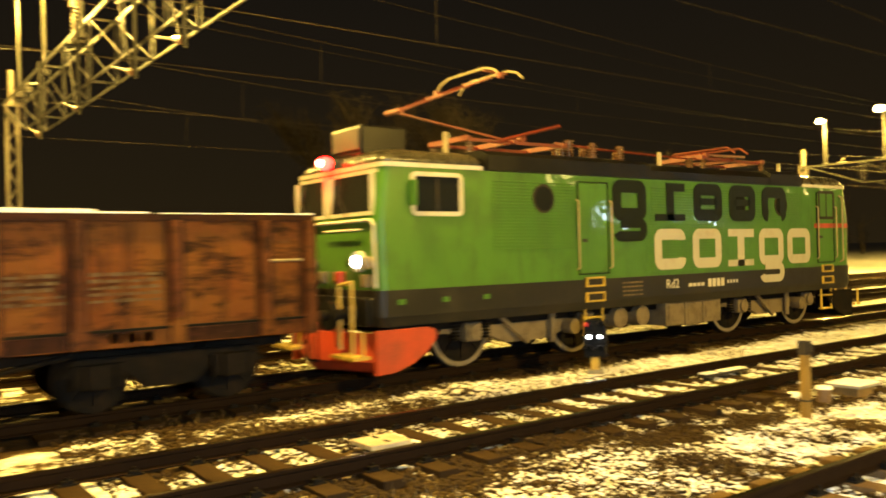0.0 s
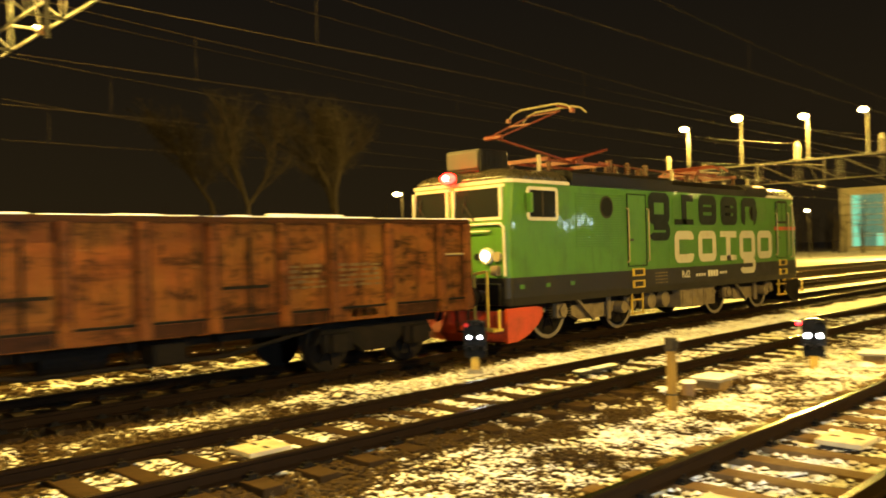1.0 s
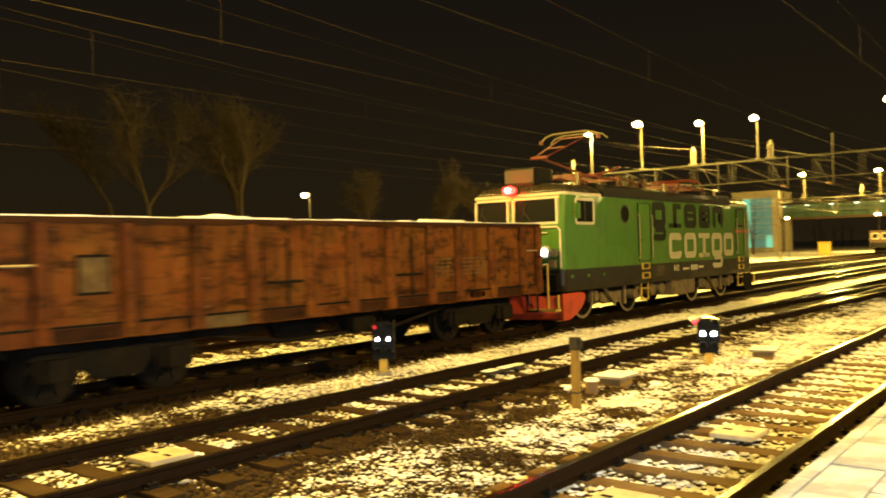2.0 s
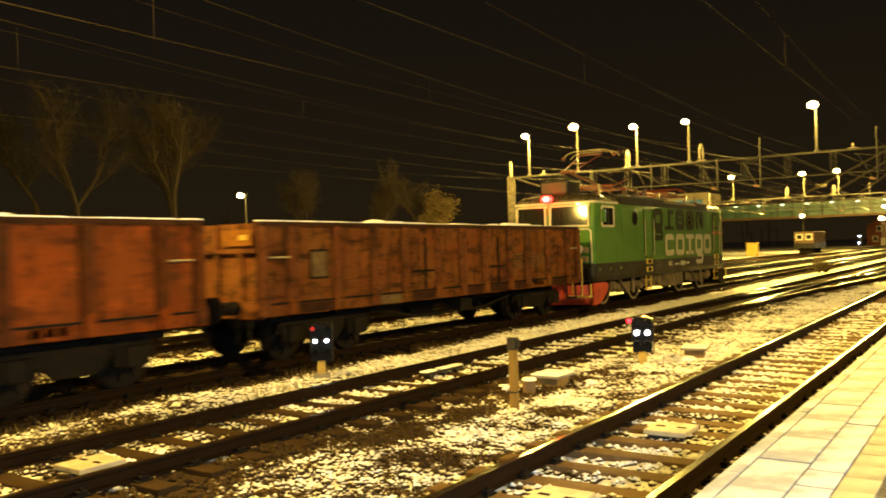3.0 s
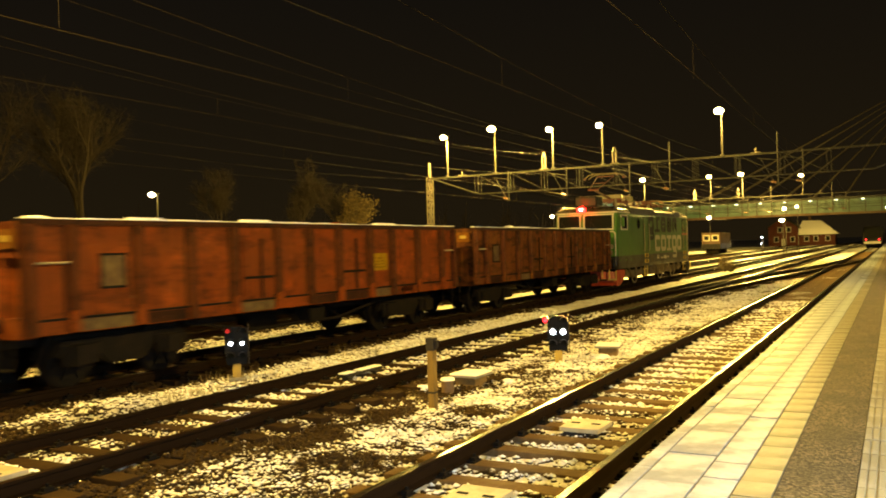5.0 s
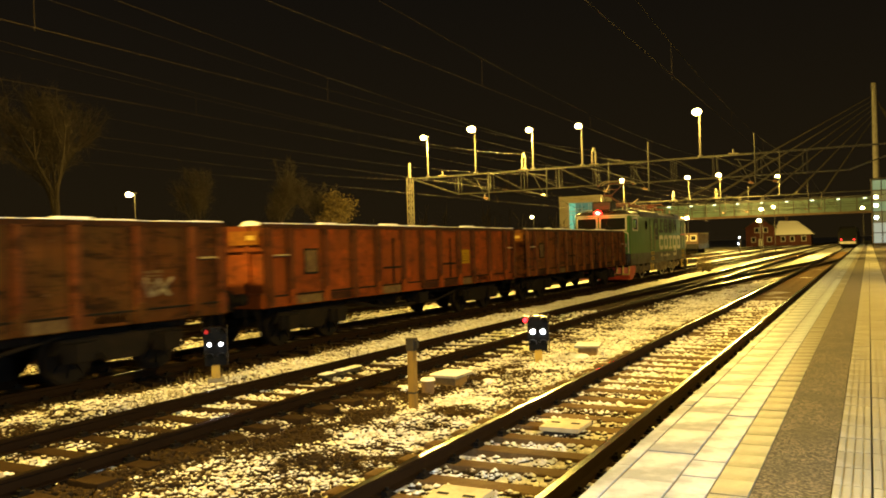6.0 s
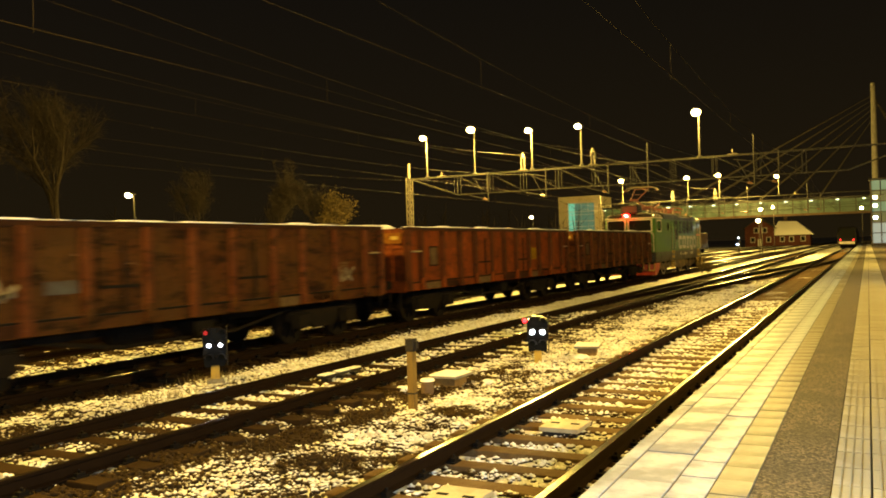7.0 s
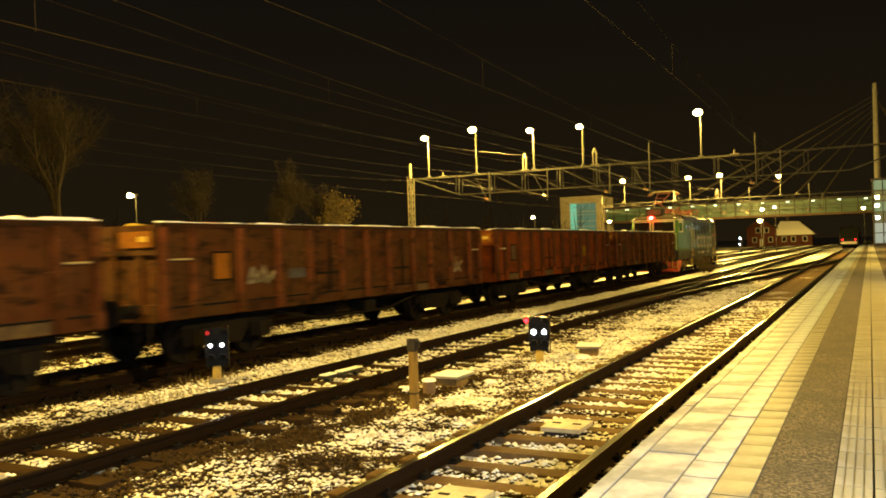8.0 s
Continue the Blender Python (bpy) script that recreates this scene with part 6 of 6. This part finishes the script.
def build_station_house():
    h = thing("station_house", (0, 258, GROUND), "red timber house with white windows and a snowy roof", "house")
    red, roof = worn("red_timber", (0.073, 0.013, 0.0078), (0.0468, 0.0104, 0.0078), 0.8, scale=0.7), SNOW
    bm = bmesh.new()
    box(bm, -32.5, -24.5, 0, 9, 0, 5.6)
    prism(bm, [(-32.5, 5.6), (-24.5, 5.6), (-28.5, 8.3)], "y", 0, 9)
    part("wall", bm, red, h)
    bm = bmesh.new()
    box(bm, -24.5, -14.8, 1.5, 9, 0, 3.4)
    part("wing_wall", bm, red, h)
    bm = bmesh.new()
    loft(bm, [[(-25.5, 0.6, 3.2), (-13.9, 0.6, 3.2), (-13.9, 9.6, 3.2), (-25.5, 9.6, 3.2)], [(-23.5, 4.4, 7.4), (-18.5, 4.4, 7.2), (-18.5, 6.0, 7.2), (-23.5, 6.0, 7.4)]])
    part("roof", bm, roof, h, "hipped roof under lit snow")
    bm = bmesh.new()
    for s in (-1, 1):
        beam(bm, (-28.5, 4.5, 8.5), (-28.5 + s * 4.6, 4.5, 5.3), 9.8, 0.2)
    part("gable_roof", bm, LOCO_ROOF, h)
    bm = bmesh.new()
    box(bm, -22, -21.2, 5, 5.8, 7, 8.8)
    part("chimney", bm, RUSTY_BEAM, h)
    for x, z in ((-31, 1.2), (-26.6, 1.2), (-30, 4), (-27.6, 4), (-23, 1.2), (-20.5, 1.2), (-17.4, 1.2)):
        bm = bmesh.new()
        yy = -0.06 if x < -24.5 else 1.44
        frame_rect(bm, 0, 1.3, z, z + 1.6, 0.16, yy, yy + 0.1)
        for v in bm.verts:
            v.co = Vector((x + v.co.y, v.co.x, v.co.z))
        w = part("window", bm, WHITE_PAINT, h, "white window frame")
        bm = bmesh.new()
        box(bm, x + 0.1, x + 1.2, yy + 0.04, yy + 0.08, z + 0.1, z + 1.5)
        part("pane", bm, GLASS, w)
    bm = bmesh.new()
    box(bm, -29, -28, -0.08, 0.02, 0, 2.2)
    part("door", bm, WHITE_PAINT, h)


def build_passenger_train():
    t = thing("passenger_train", (T1, 150, 0), "dark passenger train standing with two red tail lights", "train")
    bm = bmesh.new()
    loft(bm, [[(-1.35, 0.25, 0.5), (1.35, 0.25, 0.5), (1.35, 45, 0.5), (-1.35, 45, 0.5)], [(-1.42, 0.0, 1.1), (1.42, 0.0, 1.1), (1.42, 45, 1.1), (-1.42, 45, 1.1)],
              [(-1.4, 0.35, 2.6), (1.4, 0.35, 2.6), (1.4, 45, 2.6), (-1.4, 45, 2.6)], [(-1.2, 0.8, 3.6), (1.2, 0.8, 3.6), (1.2, 45, 3.6), (-1.2, 45, 3.6)]])
    part("body", bm, LOCO_DARK, t)
    bm = bmesh.new()
    box(bm, -1.2, 1.2, -0.06, 0.06, 0.75, 1.15, 0.03)
    part("bumper", bm, WHITE_PAINT, t)
    bm = bmesh.new()
    prism(bm, [(0.02, 1.75), (0.12, 1.75), (0.62, 3.2), (0.52, 3.2)], "x", -1.1, 1.1)
    part("windscreen", bm, GLASS, t)
    for x in (-0.95, 0.95):
        bm = bmesh.new()
        rod(bm, (x, 0.1, 1.45), (x, -0.09, 1.45), 0.09, seg=16)
        part("tail_light", bm, RED_SIGNAL, t, "lit red lens")
    for y in (4, 18, 26, 40):
        bm = bmesh.new()
        box(bm, -1.1, 1.1, y - 1.2, y + 1.2, 0.02, 0.75)
        part("bogie", bm, UNDER, t)


def build_lift_shaft():
    s = thing("glass_lift_tower", (0.5, 122.6, PLAT_Z), "tall glazed lift tower on the platform, lit inside", "lift tower")
    lit = [glow("lift_glazing_" + k, c, e, (0.03, 0.04, 0.035)) for k, c, e in (("pale", (0.75, 0.95, 0.9), 0.16), ("dim", (0.3, 0.55, 0.4), 0.03), ("teal", (0.25, 0.75, 0.55), 0.11))]
    for z, kind in enumerate((0, 0, 1, 2, 1, 2)):
        for y in range(2):
            bm = bmesh.new()
            box(bm, 0.04, 0.1, 0.1 + y * 1.6, 1.6 + y * 1.6, 0.4 + z * 1.4, 1.7 + z * 1.4)
            part("pane", bm, lit[(kind + y) % 3], s)
        for x in range(3):
            bm = bmesh.new()
            box(bm, 0.1 + x * 1.1, 1.1 + x * 1.1, 0.02, 0.08, 0.4 + z * 1.4, 1.7 + z * 1.4)
            part("pane", bm, lit[kind], s)
        bm = bmesh.new()
        box(bm, 0.0, 3.5, 0.0, 0.06, 0.28 + z * 1.4, 0.4 + z * 1.4)
        part("transom", bm, STEEL_DARK, s)
    for x in (1.1, 2.2):
        bm = bmesh.new()
        box(bm, x - 0.04, x + 0.04, -0.01, 0.05, 0.3, 8.8)
        part("mullion", bm, STEEL_DARK, s)
    for z, colour in ((3.6, 0), (5.2, 1), (6.3, 1)):
        bm = bmesh.new()
        box(bm, 0.25, 0.7, -0.05, 0.01, z, z + 0.35, 0.05)
        part("wall_lamp", bm, COLD_GLOW if not colour else LAMP_PALE, s, "lit lamp behind the glass")
    for x, y in ((0, 0), (0, 3.3), (3.5, 0), (3.5, 3.3)):
        bm = bmesh.new()
        box(bm, x - 0.1, x + 0.1, y - 0.1, y + 0.1, 0, 8.8)
        part("post", bm, STEEL_DARK, s)
    bm = bmesh.new()
    box(bm, -0.2, 3.7, -0.2, 3.5, 8.8, 9.0)
    part("roof", bm, LOCO_DARK, s)


def build_parked_railcar():
    v = thing("parked_railcar", (-24.7, 130, 0), "dark maintenance railcar parked in the yard", "railcar")
    bm = bmesh.new()
    box(bm, -1.4, 1.4, 0, 9, 0.9, 3.2, 0.12)
    part("body", bm, RUSTY_BEAM, v, "dark grimy body")
    bm = bmesh.new()
    box(bm, -1.45, 1.45, -0.05, 9.05, 0.7, 1.5, 0.05)
    part("skirt", bm, LOCO_DARK, v)
    for x in (-1.15, 0.15):
        bm = bmesh.new()
        box(bm, x, x + 1.0, -0.03, 0.05, 1.95, 2.85, 0.02)
        screen = part("windscreen", bm, CREAM, v, "cream windscreen frame")
        bm = bmesh.new()
        box(bm, x + 0.14, x + 0.86, -0.05, 0.0, 2.08, 2.72, 0.02)
        part("pane", bm, GLASS, screen)
    for y in (1.5, 7.5):
        bm = bmesh.new()
        box(bm, -1.0, 1.0, y - 0.5, y + 0.5, 0, 0.8, 0.1)
        part("bogie", bm, UNDER, v)
    c = thing("relay_cabinet", (-32.2, 130, GROUND), "pale yellow relay cabinet beside the yard tracks", "cabinet")
    bm = bmesh.new()
    box(bm, -0.8, 0.8, 0, 0.9, 0, 1.9, 0.04)
    box(bm, -0.9, 0.9, -0.1, 1.0, 1.9, 2.0, 0.03)
    part("housing", bm, YELLOW, c)
    bm = bmesh.new()
    box(bm, -0.7, -0.02, -0.02, 0.01, 0.2, 1.8)
    box(bm, 0.02, 0.7, -0.02, 0.01, 0.2, 1.8)
    part("door", bm, YELLOW, c)


build_footbridge()
build_stair_tower()
build_station_house()
build_passenger_train()
build_lift_shaft()
build_parked_railcar()

BARK = worn("bark", (0.025, 0.017, 0.0095), (0.015, 0.01, 0.0063), 0.9, scale=3, bump=0.6)
LEAF = worn("autumn_leaf", (0.085, 0.056, 0.011), (0.04, 0.03, 0.007), 0.8, scale=2)


def build_tree(at, height, seed, leaves=0, spread=1.0):
    """Bare winter tree: tapered trunk, forking limbs and fine twigs, a few last leaves."""
    rng = random.Random(seed)
    t = thing("tree", (*at, GROUND), "bare winter tree with fine upswept twigs" if not leaves else "small tree keeping some yellow-brown leaves", "tree", "trees behind the yard")
    trunk, limbs, tips = bmesh.new(), bmesh.new(), []

    def grow(bm, p, d, length, r, level):
        n = 3
        for k in range(n):
            q = p + d * (length / n)
            rod(bm, p, q, r * (1 - 0.25 * k / n), r * (1 - 0.25 * (k + 1) / n), seg=7 if level < 2 else 4)
            p = q
            d = (d + Vector((rng.uniform(-0.14, 0.14), rng.uniform(-0.14, 0.14), 0.03))).normalized()
            if level >= 1 and level < 4 and k < n - 1:
                side = (d + Vector((rng.uniform(-1, 1), rng.uniform(-1, 1), rng.uniform(-0.2, 0.4))) * 0.7 * spread).normalized()
                grow(limbs, p, side, length * 0.55, r * 0.45, level + 1)
        tips.append(p)
        if level < 4:
            for _ in range(3 if level < 3 else 2):
                nd = (d + Vector((rng.uniform(-1, 1), rng.uniform(-1, 1), rng.uniform(-0.1, 0.5))) * 0.55 * spread).normalized()
                grow(limbs, p, nd, length * rng.uniform(0.55, 0.75), r * 0.55, level + 1)

    grow(trunk, Vector((0, 0, 0)), Vector((0, 0, 1)), height * 0.28, height * 0.011, 0)
    part("trunk", trunk, BARK, t)
    part("crown", limbs, BARK, t, "spray of bare limbs and twigs")
    # last year's shoots: fine twigs fanning out from every tip
    verts, faces = [], []
    for p in tips:
        for _ in range(8):
            d = Vector((rng.gauss(0, 1), rng.gauss(0, 1), rng.gauss(0.5, 0.7))).normalized() * rng.uniform(0.4, 1.2) * height / 17
            w = d.orthogonal().normalized() * 0.012
            k = len(verts)
            verts += [tuple(p - w), tuple(p + w), tuple(p + d)]
            faces.append((k, k + 1, k + 2))
    mesh = bpy.data.meshes.new("fine_growth")
    mesh.from_pydata(verts, [], faces)
    mesh.materials.append(BARK)
    haze = tagged(new("fine_growth", mesh), "haze of fine bare twigs")
    haze.parent = t
    if leaves:
        verts, faces = [], []
        for _ in range(leaves):
            p = rng.choice(tips) + Vector([rng.gauss(0, 0.35) for _ in range(3)])
            u = Vector([rng.uniform(-1, 1) for _ in range(3)]).normalized() * rng.uniform(0.06, 0.14)
            w = u.orthogonal().normalized() * u.length * 0.6
            k = len(verts)
            verts += [tuple(p - u), tuple(p + w), tuple(p + u), tuple(p - w)]
            faces.append((k, k + 1, k + 2, k + 3))
        mesh = bpy.data.meshes.new("leaves")
        mesh.from_pydata(verts, [], faces)
        mesh.materials.append(LEAF)
        ob = new("leaves", mesh)
        ob.parent = t
    return t


for x, y, h, seed in ((-55.5, 69, 16, 1), (-58.5, 72, 14, 2), (-68, 52, 28, 3), (-78, 60, 30, 4), (-52.0, 71, 13, 6), (-85, 48, 30, 7), (-64, 66, 17, 8), (-72, 44, 26, 9)):
    build_tree((x, y), h, seed, spread=1.35)
build_tree((-47.6, 69), 10.5, 11, leaves=4200, spread=1.2)
build_tree((-50.0, 71), 8.0, 12, leaves=1200, spread=1.2)


def build_shrub(at, size, seed):
    """Dry shrub: a fan of stems with withered leaves."""
    rng = random.Random(seed)
    t = thing("shrub", (*at, GROUND), "dry yellow-brown shrub growing beside the track", "shrub")
    bm, verts, faces = bmesh.new(), [], []
    for _ in range(26):
        d = Vector((rng.gauss(0, 0.5), rng.gauss(0, 0.5), 1)).normalized() * size * rng.uniform(0.55, 1)
        rod(bm, (0, 0, 0), d, 0.014, 0.004, seg=4)
        for _ in range(22):
            p = d * rng.uniform(0.25, 1) + Vector([rng.gauss(0, 0.06) for _ in range(3)])
            u = Vector([rng.uniform(-1, 1) for _ in range(3)]).normalized() * rng.uniform(0.03, 0.07)
            w = u.orthogonal().normalized() * u.length * 0.5
            k = len(verts)
            verts += [tuple(p - u), tuple(p + w), tuple(p + u), tuple(p - w)]
            faces.append((k, k + 1, k + 2, k + 3))
    part("stem", bm, BARK, t)
    mesh = bpy.data.meshes.new("foliage")
    mesh.from_pydata(verts, [], faces)
    mesh.materials.append(LEAF)
    new("foliage", mesh).parent = t


build_shrub((-10.15, 58.0), 1.35, 3)
build_shrub((-10.0, 59.2), 0.9, 4)


def build_woods():
    """A dark wood and low buildings far behind the yard, one rough mass of stems."""
    rng = np.random.default_rng(5)
    bm = bmesh.new()
    for _ in range(260):
        a = rng.uniform(0.12, 1.45)
        d = rng.uniform(150, 330)
        x, y, h = -d * math.sin(a) - 30, d * math.cos(a), rng.uniform(6, 14)
        rod(bm, (x, y, GROUND), (x + rng.normal(0, 0.5), y, h), 0.25, 0.03, seg=5)
        for _ in range(5):
            z = rng.uniform(0.35, 0.9) * h
            rod(bm, (x, y, z), (x + rng.normal(0, 1.8), y + rng.normal(0, 1), z + rng.uniform(1, 3)), 0.07, 0.01, seg=4)
    tagged(part("far_woods", bm, BARK), "dark leafless wood behind the yard", "woods", kind="stuff")


build_woods()


# ---------------------------------------------------------------- movement
def train_y(t):
    """Where the trailing face of the locomotive stands at t seconds."""
    return 1.02 * (6.45 + 5.6 * t - 0.0075 * t * t)


def motions():
    times = [k / 10 for k in range(81)]
    whole = [k / 2 for k in range(17)]
    walk(LOCO, [(t, pose(T3, train_y(t), 0)) for t in whole])
    for i, wagon in enumerate(WAGONS):
        back = -1.07 - WAGON_LEN - i * WAGON_PITCH
        walk(wagon, [(t, pose(T3, train_y(t) + back, 0)) for t in whole])
    for ob, place, r in WHEELS:
        walk(ob, [(t, pose(*place, -math.degrees((train_y(t) - train_y(0)) / r))) for t in times])


motions()
